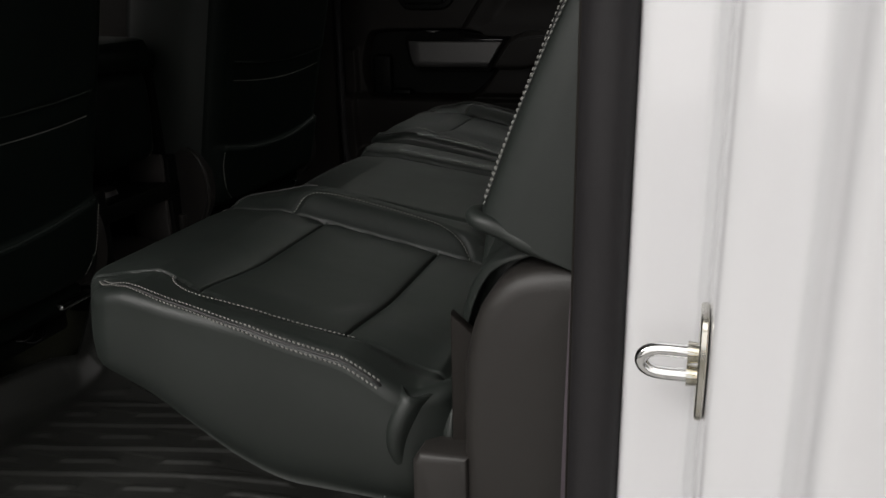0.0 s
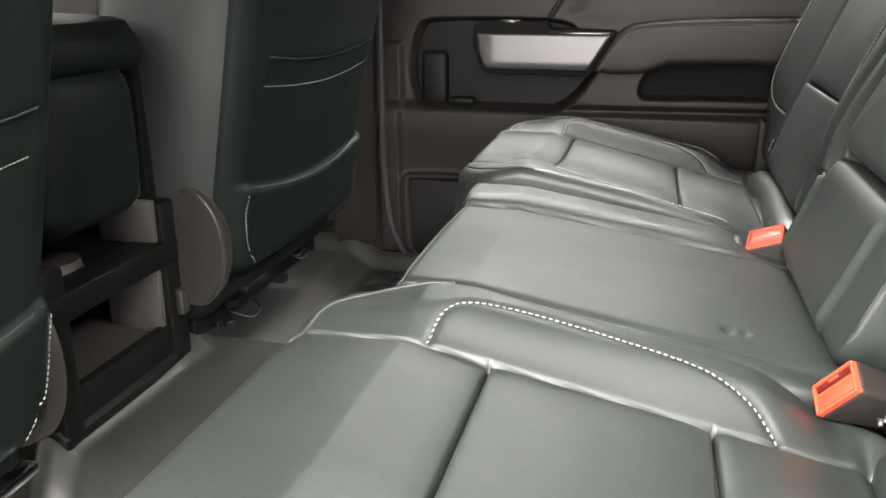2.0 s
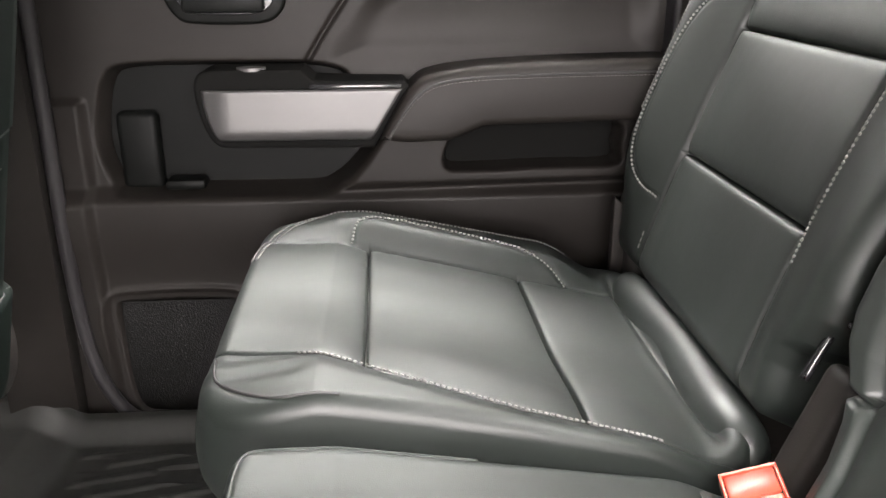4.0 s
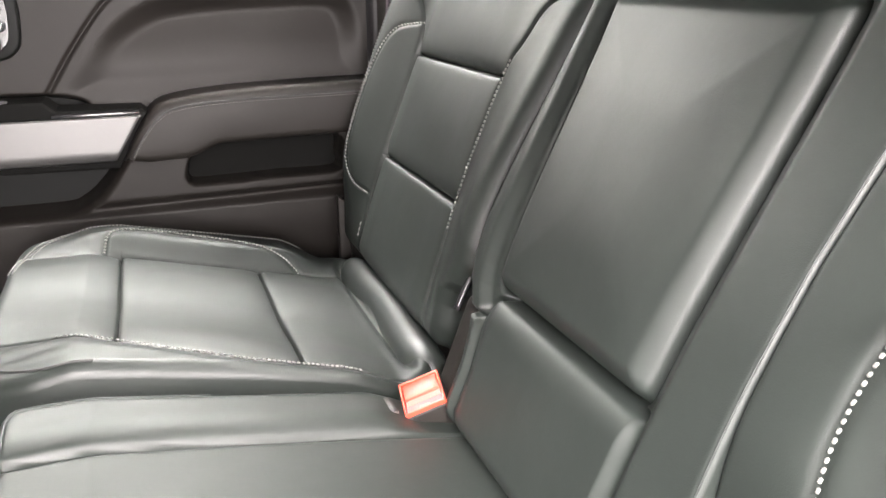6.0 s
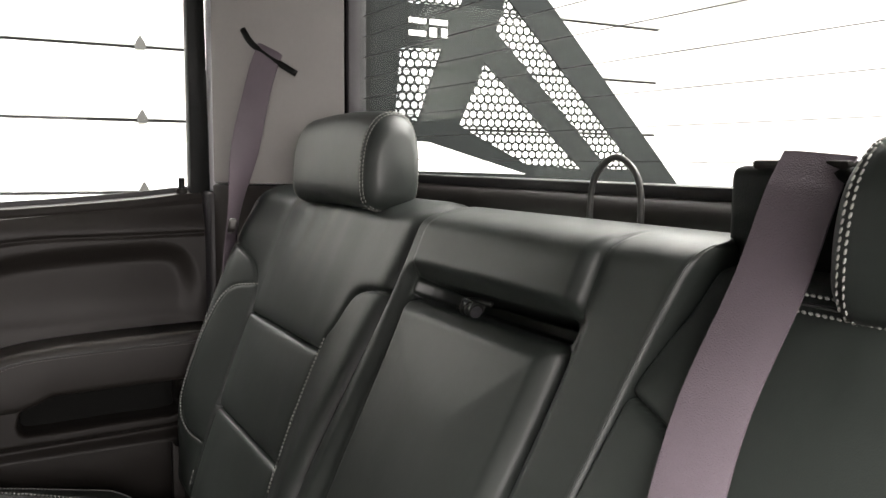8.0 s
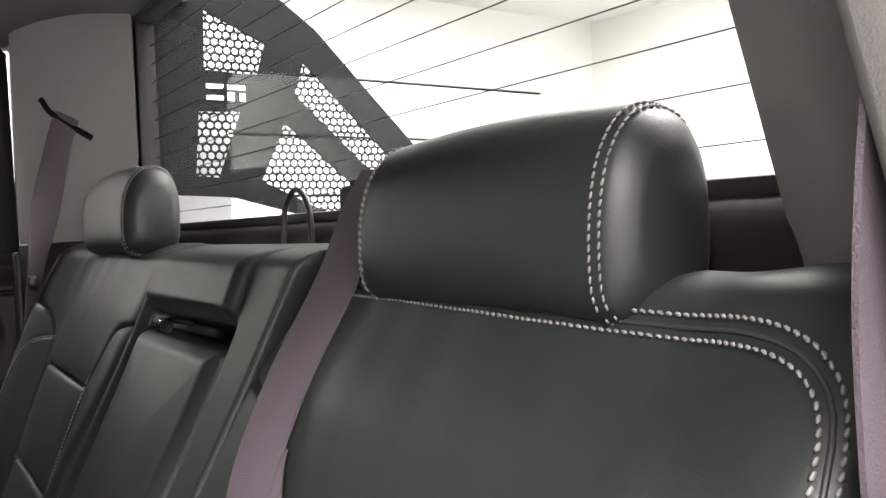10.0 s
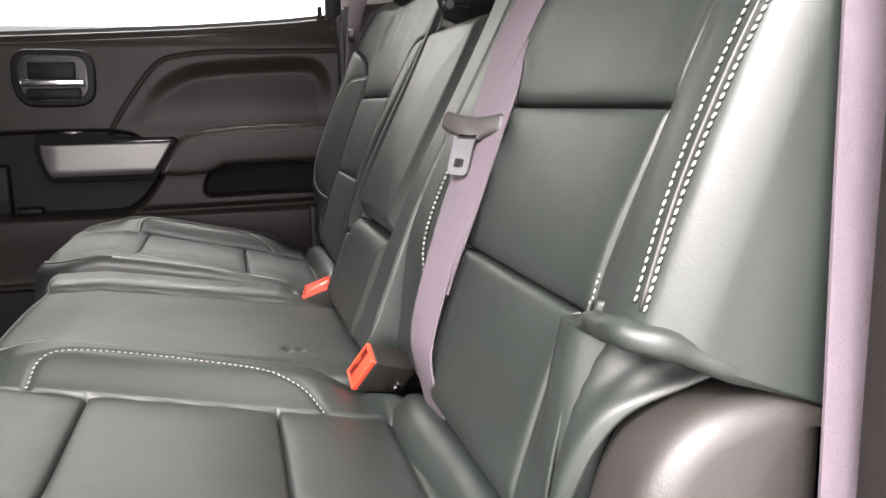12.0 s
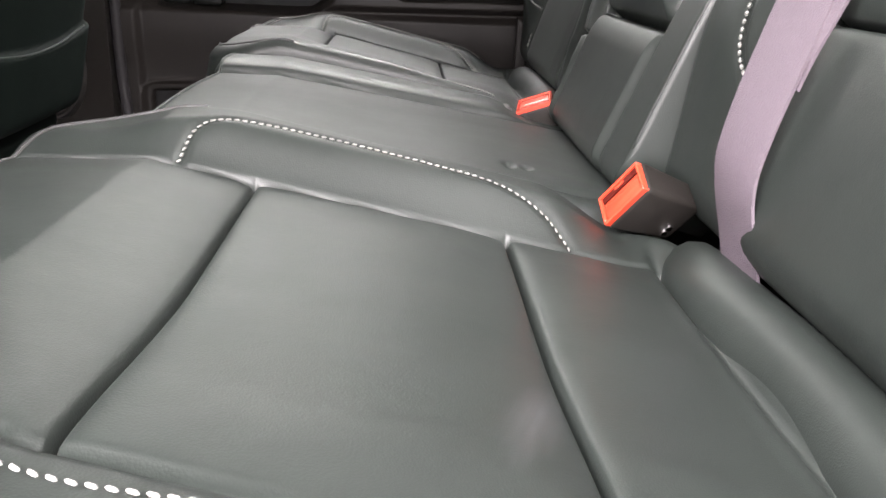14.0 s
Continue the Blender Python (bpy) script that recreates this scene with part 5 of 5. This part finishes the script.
# silver pull strip and switch panel
# satin strip: rounds back at its front end and along its lower edge
vs, fs, nu, nv = [], [], 48, 18
for i in range(nu + 1):
    for j in range(nv + 1):
        z = 1.224 + 0.068 * j / nv
        xr = -0.377 + (z - 1.224) * 0.62
        xl = -0.594 + 0.020 * (1 - j / nv) ** 2
        x = xl + (xr - xl) * i / nu
        y = 0.768 + 0.011 * max(0.0, (-0.555 - x) / 0.039) ** 2.2 + 0.010 * max(0.0, (1.240 - z) / 0.016) ** 2
        vs.append((x, y, z))
for i in range(nu):
    for j in range(nv):
        k = i * (nv + 1) + j
        fs.append((k, k + nv + 1, k + nv + 2, k + 1))
strip = obj("pull_strip", vs, fs, SILVER, door, "satin silver pull strip")
md = strip.modifiers.new("thick", "SOLIDIFY")
md.thickness, md.offset = 0.006, -1
blk = smoothed([(-0.580, 1.316), (-0.598, 1.310), (-0.604, 1.285), (-0.594, 1.240), (-0.578, 1.217), (-0.55, 1.214)], 5) + [np.array(p) for p in ((-0.372, 1.212), (-0.325, 1.2935), (-0.332, 1.3), (-0.45, 1.302), (-0.465, 1.316))]
part("switch_panel", prism_bm([tuple(p) for p in blk], "y", 0.784, 0.86, 0.004, 2), SHADE_SWITCH_BLACK, door, "black window switch panel", angle=20)
part("strip_edge", box_bm(-0.455, -0.335, 0.772, 0.80, 1.2925, 1.2985, 0.002), GLOSS_BLACK, door)
swb = cyl_bm((-0.530, 0.797, 1.314), (-0.530, 0.797, 1.3185), 0.0135, 24)
for v in swb.verts:
    v.co.x = -0.530 + (v.co.x + 0.530) * 1.4
part("window_switch", swb, SILVER, door, "small bright window switch")
# pull handle with recess bezel
hb = smoothed([(-0.628, 1.485), (-0.645, 1.462), (-0.645, 1.41), (-0.628, 1.378), (-0.60, 1.370), (-0.52, 1.370), (-0.492, 1.384), (-0.484, 1.41), (-0.484, 1.46), (-0.50, 1.483), (-0.53, 1.488), (-0.60, 1.489)], 4, True)
part("handle_bezel", prism_bm([tuple(p) for p in hb], "y", 0.838, 0.862, 0.005, 3), PLASTIC_DARK, door, "dark bevelled handle surround")
hb2 = [((p[0] + 0.565) * 0.83 - 0.565, (p[1] - 1.43) * 0.80 + 1.43) for p in hb]
part("handle_cup", prism_bm(hb2, "y", 0.8365, 0.842, 0.0015, 1), GLOSS_BLACK, door, "deep black handle recess")
part("lever", box_bm(-0.628, -0.502, 0.818, 0.832, 1.412, 1.427, 0.005, 3), CHROME, door, "chrome inner door lever")
part("lever_pad", box_bm(-0.612, -0.52, 0.826, 0.835, 1.427, 1.462, 0.004, 2), PLASTIC_DARK, door)
part("lever_shelf", box_bm(-0.618, -0.512, 0.822, 0.836, 1.385, 1.408, 0.006, 2), PLASTIC_DARK, door)
part("cup_rest", box_bm(-0.670, -0.614, 0.845, 0.882, 1.141, 1.156, 0.006, 2), PLASTIC_DARK, door)
part("pocket_tray", box_bm(-0.734, -0.676, 0.866, 0.890, 1.137, 1.250, 0.010, 3), PLASTIC_DARK, door, "raised ribbed end of the map pocket")
# window frame, glass and lock pin
sillz = smoothed(list(zip(*SILL)), 6)
sill_bm = bmesh.new()
rows = []
for p in sillz:
    rows.append([sill_bm.verts.new((p[0], y, p[1] + dz)) for y, dz in ((0.868, -0.012), (0.864, -0.002), (0.868, 0.008), (0.884, 0.012), (0.90, 0.008), (0.90, -0.012))])
for a, b in zip(rows[:-1], rows[1:]):
    for i in range(6):
        sill_bm.faces.new((a[i], a[(i + 1) % 6], b[(i + 1) % 6], b[i]))
part("window_sill", sill_bm, PLASTIC_SOFT, door, "padded dark window sill")
part("window_seal", prism_bm([(p[0], p[1] + 0.006) for p in sillz] + [(p[0], p[1] + 0.020) for p in sillz[::-1]], "y", 0.886, 0.896), SEAL, door)
part("window_frame", prism_bm([(0.014, 1.55), (0.014, 1.90), (-0.02, 1.955), (-0.82, 1.955), (-0.82, 1.99), (0.0, 1.99), (0.045, 1.93), (0.05, 1.55)], "y", 0.868, 0.90, 0.006, 2), PLASTIC_DARK, door)
part("frame_front", box_bm(-0.82, -0.775, 0.868, 0.90, 1.50, 1.96, 0.006), PLASTIC_DARK, door)
pn = part("pane", box_bm(-0.78, 0.02, 0.888, 0.892, 1.53, 1.96), GLASS, door, smooth=False)
pn.visible_shadow = False
part("lock_pin", cyl_bm((0.0, 0.872, 1.555), (0.0, 0.872, 1.583), 0.0055, 12), PLASTIC_DARK, door)
part("lock_ring", cyl_bm((0.0, 0.872, 1.556), (0.0, 0.872, 1.564), 0.010, 14), PLASTIC, door)

# ---- near door opening: seal, painted jamb and striker ----
jamb_prof = [(0.107, -0.792), (0.114, -0.801), (0.150, -0.805), (0.158, -0.811), (0.162, -0.823), (0.164, -0.860), (0.170, -0.870), (0.186, -0.875), (0.205, -0.878), (0.213, -0.886), (0.218, -0.910), (0.226, -0.922), (0.242, -0.926), (0.30, -0.930), (0.42, -0.932), (0.42, -0.75), (0.109, -0.75)]
head = [tuple(p) for p in smoothed(jamb_prof[:14], 4)] + jamb_prof[14:]
tagged(part("jamb", prism_bm(head, "z", 0.50, 2.02), PAINT, None, angle=40), "glossy white painted door jamb with stepped folds", "door jamb", kind="structure")
seal_prof = [tuple(p) for p in smoothed([(0.072, -0.782), (0.070, -0.794), (0.080, -0.806), (0.096, -0.807), (0.107, -0.796), (0.107, -0.77), (0.09, -0.765)], 4, True)]
tagged(part("seal_near", prism_bm(seal_prof, "z", 0.76, 1.52), SEAL, None), "dark grey rubber door seal and trim edge", "seal", kind="structure")
up = prism_bm(seal_prof, "z", 1.5201, 1.99)
for v in up.verts:
    v.co.x, v.co.y = v.co.x - 0.20 * (v.co.z - 1.52), v.co.y
tagged(part("seal_near_upper", up, SEAL, None), "dark grey rubber door seal, upper leaning run", "seal", kind="structure")
stk = thing("door_striker", "zinc-plated steel striker loop bolted to the white jamb", "striker")
part("plate", prism_bm([tuple(p) for p in smoothed([(-0.828, 1.160), (-0.850, 1.162), (-0.858, 1.175), (-0.860, 1.20), (-0.858, 1.222), (-0.850, 1.234), (-0.828, 1.236), (-0.824, 1.222), (-0.823, 1.175)], 3, True)], "x", 0.1575, 0.1625, 0.001, 1), STEEL, stk)
tube("loop", smoothed([(0.160, -0.843, 1.2065), (0.136, -0.843, 1.207), (0.126, -0.843, 1.2045), (0.1225, -0.843, 1.1985), (0.126, -0.843, 1.1925), (0.136, -0.843, 1.190), (0.160, -0.843, 1.1905)], 6), 0.0046, CHROME, stk, "worn bright steel loop", seg=12)
for z in (1.2065, 1.1905):
    part("collar", cyl_bm((0.151, -0.843, z), (0.158, -0.843, z), 0.0075, 14, 0.0065), STEEL, stk)
shell("body_side", 0.42, 0.46, -0.932, -0.75, 0.5, 2.02, PAINT, "white painted cab corner", "body panel", 0.01)
shell("body_side_far", 0.05, 0.46, 0.845, 0.97, 0.5, 2.02, PAINT, "white painted cab corner", "body panel", 0.01)
shell("panel_rear_outer", 0.275, 0.30, -0.80, 0.845, 0.5, WZ0 - 0.02, PAINT, "white painted rear cab panel", "body panel")

# ---- pickup bed and the sport rack behind the rear window ----
shell("bed_side_far", 0.50, 2.2, 0.70, 0.95, 0.55, 1.50, PAINT, "white pickup bed side", "bed side", 0.012)
shell("bed_side_near", 0.50, 2.2, -0.95, -0.70, 0.55, 1.50, PAINT, "white pickup bed side", "bed side", 0.012)
shell("bed_floor", 0.50, 2.2, -0.70, 0.70, 0.75, 0.80, PAINT, "white pickup bed floor", "bed floor")
rack = thing("sport_rack", "black steel sport rack leg with perforated panels on the bed rail", "truck rack")
RY0, RY1 = 0.706, 0.712
OUT = [(0.262, 1.50), (0.262, 2.00), (0.33, 2.055), (0.44, 2.065), (0.52, 2.05), (0.60, 1.995), (1.03, 1.565), (1.05, 1.50)]
HOLES = {
    "top": [(0.362, 1.895), (0.366, 2.010), (0.488, 1.955), (0.470, 1.893)],
    "low": [(0.348, 1.815), (0.432, 1.818), (0.384, 1.688), (0.338, 1.692)],
    "long": [(0.570, 1.925), (0.548, 1.858), (0.830, 1.602), (0.905, 1.602)],
    "mid": [(0.524, 1.800), (0.470, 1.682), (0.62, 1.612), (0.758, 1.602)],
}

loops = [OUT] + list(HOLES.values()) + [[(0.30, 1.655), (0.41, 1.650), (0.625, 1.592), (0.30, 1.600)]]
flat = [p for l in loops for p in l]
tris = mathutils.geometry.tessellate_polygon([[Vector((x, z, 0)) for x, z in l] for l in loops])
n = len(flat)
vs = [(x, RY0, z) for x, z in flat] + [(x, RY1 - 0.001, z) for x, z in flat]
fs = [tuple(t) for t in tris] + [tuple(i + n for i in t)[::-1] for t in tris]
k = 0
for l in loops:
    m_ = len(l)
    fs += [(k + i, k + (i + 1) % m_, n + k + (i + 1) % m_, n + k + i) for i in range(m_)]
    k += m_
obj("leg_plate", vs, fs, RACK, rack, smooth=False)
PITCH = 0.0160
for nm, pts in HOLES.items():
    vs, fs = [], []
    p = np.array(pts)
    ja = 0
    z = p[:, 1].min() - PITCH
    while z < p[:, 1].max() + PITCH:
        x = p[:, 0].min() - PITCH + (0.5 * PITCH if ja % 2 else 0)
        while x < p[:, 0].max() + PITCH:
            sd = float(poly_sd(np.array([x]), np.array([z]), pts)[0])
            if sd > -0.75 * PITCH:
                k0 = len(vs)
                h, r = PITCH / 2, PITCH * 0.41
                for w in range(8):
                    a = math.pi / 4 * w
                    c, s = math.cos(a), math.sin(a)
                    g = h / max(abs(c), abs(s))
                    vs += [(x + c * g, RY0 + 0.0035, z + s * g * 0.92), (x + c * r, RY0 + 0.0035, z + s * r)]
                for w in range(8):
                    fs.append((k0 + 2 * w, k0 + 2 * w + 1, k0 + (2 * w + 3) % 16, k0 + (2 * w + 2) % 16))
            x += PITCH
        z += PITCH * 0.92
        ja += 1
    mo = obj("mesh_panel", vs, fs, RACK, rack, "black perforated steel insert", smooth=False)
# plain light badge bars between the panels
for bx0, bx1, bz0, bz1 in ((0.364, 0.398, 1.860, 1.869), (0.364, 0.398, 1.838, 1.847), (0.406, 0.442, 1.860, 1.869), (0.406, 0.420, 1.838, 1.854), (0.430, 0.442, 1.838, 1.854)):
    part("badge_bar", box_bm(bx0, bx1, RY0 - 0.002, RY0 + 0.0, bz0, bz1), DOORWHITE, rack, "pale badge bar", smooth=False)

# ---- front seats, seen from behind ----
def front_seat(mid, xo, label, flip=1, half=0.235, flare=0.05):
    t = thing("front_seat", label, "car seat", "front seats")

    def place(a, b, h):
        x0 = xo + 0.20 * b * 0.95
        return (x0 + h, mid + a + 0 * h, 1.0 + b * 0.95)

    def height(a, b):
        hh = 0.012 * np.cos(np.clip(a / half, -1, 1) * 1.2)
        hh = hh + 0.010 * smooth01(0.118 + 0.025 * (a / 0.22) ** 2, 0.110 + 0.025 * (a / 0.22) ** 2, b) * smooth01(0.226, 0.214, np.abs(a))
        hh = hh + 0.006 * smooth01(0.298 + 0.014 * (a / 0.2) ** 2, 0.304 + 0.014 * (a / 0.2) ** 2, b) * smooth01(0.205, 0.195, np.abs(a))
        hh = hh + dent(b - 0.262 - 0.014 * (a / 0.2) ** 2, 0.0015, 0.003) * smooth01(0.205, 0.19, np.abs(a))
        hh = hh + dent(np.abs(a) - 0.200 - 0.01 * b, 0.005, 0.003)
        hh = hh - 0.012 * smooth01(0.202, 0.235, np.abs(a))
        return hh
    pad = Pad(-half, half, 0.0, 0.68, 0.05, height, place, lambda a, b: -0.22 + 0 * a, step=0.005, rounding=0.022, shift=lambda a, b: (a * (1 + flare * smooth01(0, 0.5, b)), b))
    ob = pad.build("backrest", LEATHER_SIDE, t, "black leather front backrest with map pocket", bulge=0.02, side=LEATHER)
    pad.stitch([(-0.192, 0.275), (-0.1, 0.266), (0.0, 0.262), (0.1, 0.266), (0.192, 0.275)], ob, length=0.004, gap=0.0008, r=0.0007, lift=0.0006)
    pad.stitch([(flip * 0.214, 0.128), (flip * 0.215, 0.09), (flip * 0.206, 0.045), (flip * 0.180, 0.012)], ob, length=0.004, gap=0.0015, r=0.0009)
    for line, r in (([(-0.192, 0.314), (-0.1, 0.304), (0.0, 0.300), (0.1, 0.304), (0.192, 0.314)], 0.0016), ([(-0.21, 0.136), (-0.1, 0.118), (0.0, 0.112), (0.1, 0.118), (0.21, 0.136)], 0.0013)):
        P, N = pad.on(resampled(smoothed(line, 8), 0.008))
        tube("welt", P, r, LEATHER, ob)
    for s in (-1, 1):
        c = (xo - 0.035, mid + s * 0.238, 1.052)
        bm = bmesh.new()
        bmesh.ops.create_cone(bm, cap_ends=True, segments=40, radius1=0.070, radius2=0.064, depth=0.035,
                              matrix=Matrix.Translation(c) @ pose(0, 0, 0, 90 * s, 0, 0) @ Matrix.Diagonal((0.72, 1.2, 1, 1)))
        bmesh.ops.bevel(bm, geom=[e for e in bm.edges if len(e.link_faces) == 2 and any(len(f.verts) > 10 for f in e.link_faces)], offset=0.006, segments=3, affect="EDGES")
        part("recliner_cover", bm, GREY_COVER, t, "grey plastic recliner cover")
    part("cushion", box_bm(xo - 0.60, xo - 0.03, mid - 0.25, mid + 0.25, 0.93, 1.06, 0.04, 4), LEATHER_SIDE, t)
    part("seat_frame", box_bm(xo - 0.55, xo - 0.06, mid - 0.22, mid + 0.22, 0.90, 0.935, 0.008), PLASTIC_DARK, t)
    for s in (-0.17, 0.17):
        part("rail", box_bm(xo - 0.58, xo - 0.24, mid + s - 0.02, mid + s + 0.02, floor_top(mid), floor_top(mid) + 0.04, 0.005), PLASTIC_DARK, t, "dark steel slide rail")
        part("riser", box_bm(xo - 0.34, xo - 0.28, mid + s - 0.018, mid + s + 0.018, floor_top(mid) + 0.035, 0.91, 0.004), PLASTIC_DARK, t)
    part("lever_bar", box_bm(xo + 0.0, xo + 0.016, mid + flip * 0.13, mid + flip * 0.20, 0.972, 0.984, 0.004, 2, None) if flip > 0 else box_bm(xo, xo + 0.016, mid - 0.20, mid - 0.13, 0.972, 0.984, 0.004), CHROME if flip > 0 else PLASTIC_DARK, t)
    rnd = random.Random(4)
    for k in range(26):
        y, z, q = mid + rnd.uniform(-0.2, 0.21), rnd.uniform(0.90, 0.985), rnd.uniform(0.002, 0.006)
        x = xo - rnd.uniform(0.02, 0.09)
        if k % 6:
            part("fitting", box_bm(x - q * 2, x + q, y - q * 1.5, y + q * 1.5, z - q, z + q, 0.001, 1, Matrix.Translation((x, y, z)) @ pose(0, 0, 0, 0, 0, rnd.uniform(-40, 40)) @ Matrix.Translation((-x, -y, -z))), STEEL if k % 5 == 1 and flip > 0 else FITTING_BLACK, t)
        else:
            tube("wire", smoothed([(x - 0.03, y - 0.02, z), (x, y - 0.005, z - 0.012), (x + 0.005, y + 0.015, z - 0.004), (x - 0.02, y + 0.035, z + 0.004)], 4), 0.0022, FITTING_BLACK, t, seg=6)
    return t


def floor_top(y):
    return 0.822


front_seat(0.312, -0.792, "black leather front passenger seat seen from behind", flip=-1)
front_seat(-0.535, -0.768, "black leather driver seat seen from behind with loose map pocket", flip=1)

# ---- centre console, rear end ----
con = thing("center_console", "dark console with padded lid and open rear bins", "console")
CX = -0.858
part("lid_roll", prism_bm([tuple(p) for p in smoothed([(CX + 0.01, 1.292), (CX + 0.022, 1.31), (CX + 0.012, 1.338), (CX - 0.03, 1.352), (CX - 0.3, 1.352), (CX - 0.3, 1.296), (CX - 0.05, 1.290)], 4, True)], "y", -0.17, 0.015, 0.010, 3), LEATHER_SIDE, con, "padded leather console lid")
ped = Pad(-0.17, -0.006, 0.0, 0.182, 0.035, lambda a, b: 0.010 + 0.008 * np.sin(np.clip(b / 0.195, 0, 1) * math.pi), lambda a, b, h: (CX + 0.012 + h, a, 1.122 + b), lambda a, b: -0.10 + 0 * a)
po = ped.build("lid_back", LEATHER_SIDE, con, "black leather flap on the console's rear face")
ped.stitch([(-0.022, 0.176), (-0.012, 0.16), (-0.010, 0.10), (-0.012, 0.04), (-0.03, 0.010)], po, length=0.004, gap=0.0015, r=0.0008)
part("side", box_bm(CX - 0.50, CX - 0.01, 0.038, 0.060, 0.80, 1.29, 0.004), PLASTIC_DARK, con)
part("side", box_bm(CX - 0.50, CX - 0.01, -0.19, -0.17, 0.80, 1.29, 0.004), PLASTIC_DARK, con)
part("post", box_bm(CX - 0.012, CX + 0.012, 0.029, 0.068, 0.80, 1.12, 0.004), PLASTIC_DARK, con)
part("post", box_bm(CX - 0.012, CX + 0.012, -0.19, -0.160, 0.84, 1.10, 0.004), PLASTIC_DARK, con)
part("cross_bar", box_bm(CX - 0.03, CX + 0.014, -0.19, 0.060, 1.036, 1.070, 0.005), PLASTIC_DARK, con)
part("bin_back", box_bm(CX - 0.14, CX - 0.13, -0.17, 0.038, 0.84, 1.29), SHADE_SWITCH_BLACK, con)
# floor and cheeks lighter than the console: light painted into their colour
part("bin_floor", prism_bm([(CX + 0.002, 0.928), (CX + 0.002, 0.940), (CX - 0.055, 0.952), (CX - 0.13, 0.952), (CX - 0.13, 0.928)], "y", -0.178, 0.034, 0.002, 1), GREY_COVER, con, "bin floor in a lighter grey for the light on it")
part("bin_front", box_bm(CX - 0.006, CX + 0.010, -0.178, 0.034, 0.912, 0.954, 0.003), PLASTIC_DARK, con)
part("bin_cheek", box_bm(CX - 0.075, CX + 0.004, 0.018, 0.028, 0.945, 1.037, 0.002), BIN_LIT, con, "bin cheek with the light on it put into its grey")
part("bin_cheek", box_bm(CX - 0.075, CX + 0.004, 0.020, 0.029, 1.068, 1.125, 0.002), BIN_LIT, con, "bin cheek with the light on it put into its grey")
part("upper_shelf", box_bm(CX - 0.13, CX - 0.01, -0.17, 0.038, 1.050, 1.066), PLASTIC_DARK, con)
part("cup", cyl_bm((CX - 0.06, -0.09, 1.056), (CX - 0.06, -0.09, 1.078), 0.036, 20, 0.03), GREY_COVER, con)
part("foot", prism_bm([(CX + 0.012, 0.737), (CX + 0.012, 0.905), (CX + 0.002, 0.914), (CX - 0.4, 0.914), (CX - 0.4, 0.737)], "y", -0.195, 0.065, 0.004, 2), PLASTIC_DARK, con)
part("clip", box_bm(CX + 0.010, CX + 0.022, 0.042, 0.061, 0.962, 0.998, 0.003), GREY_COVER, con)
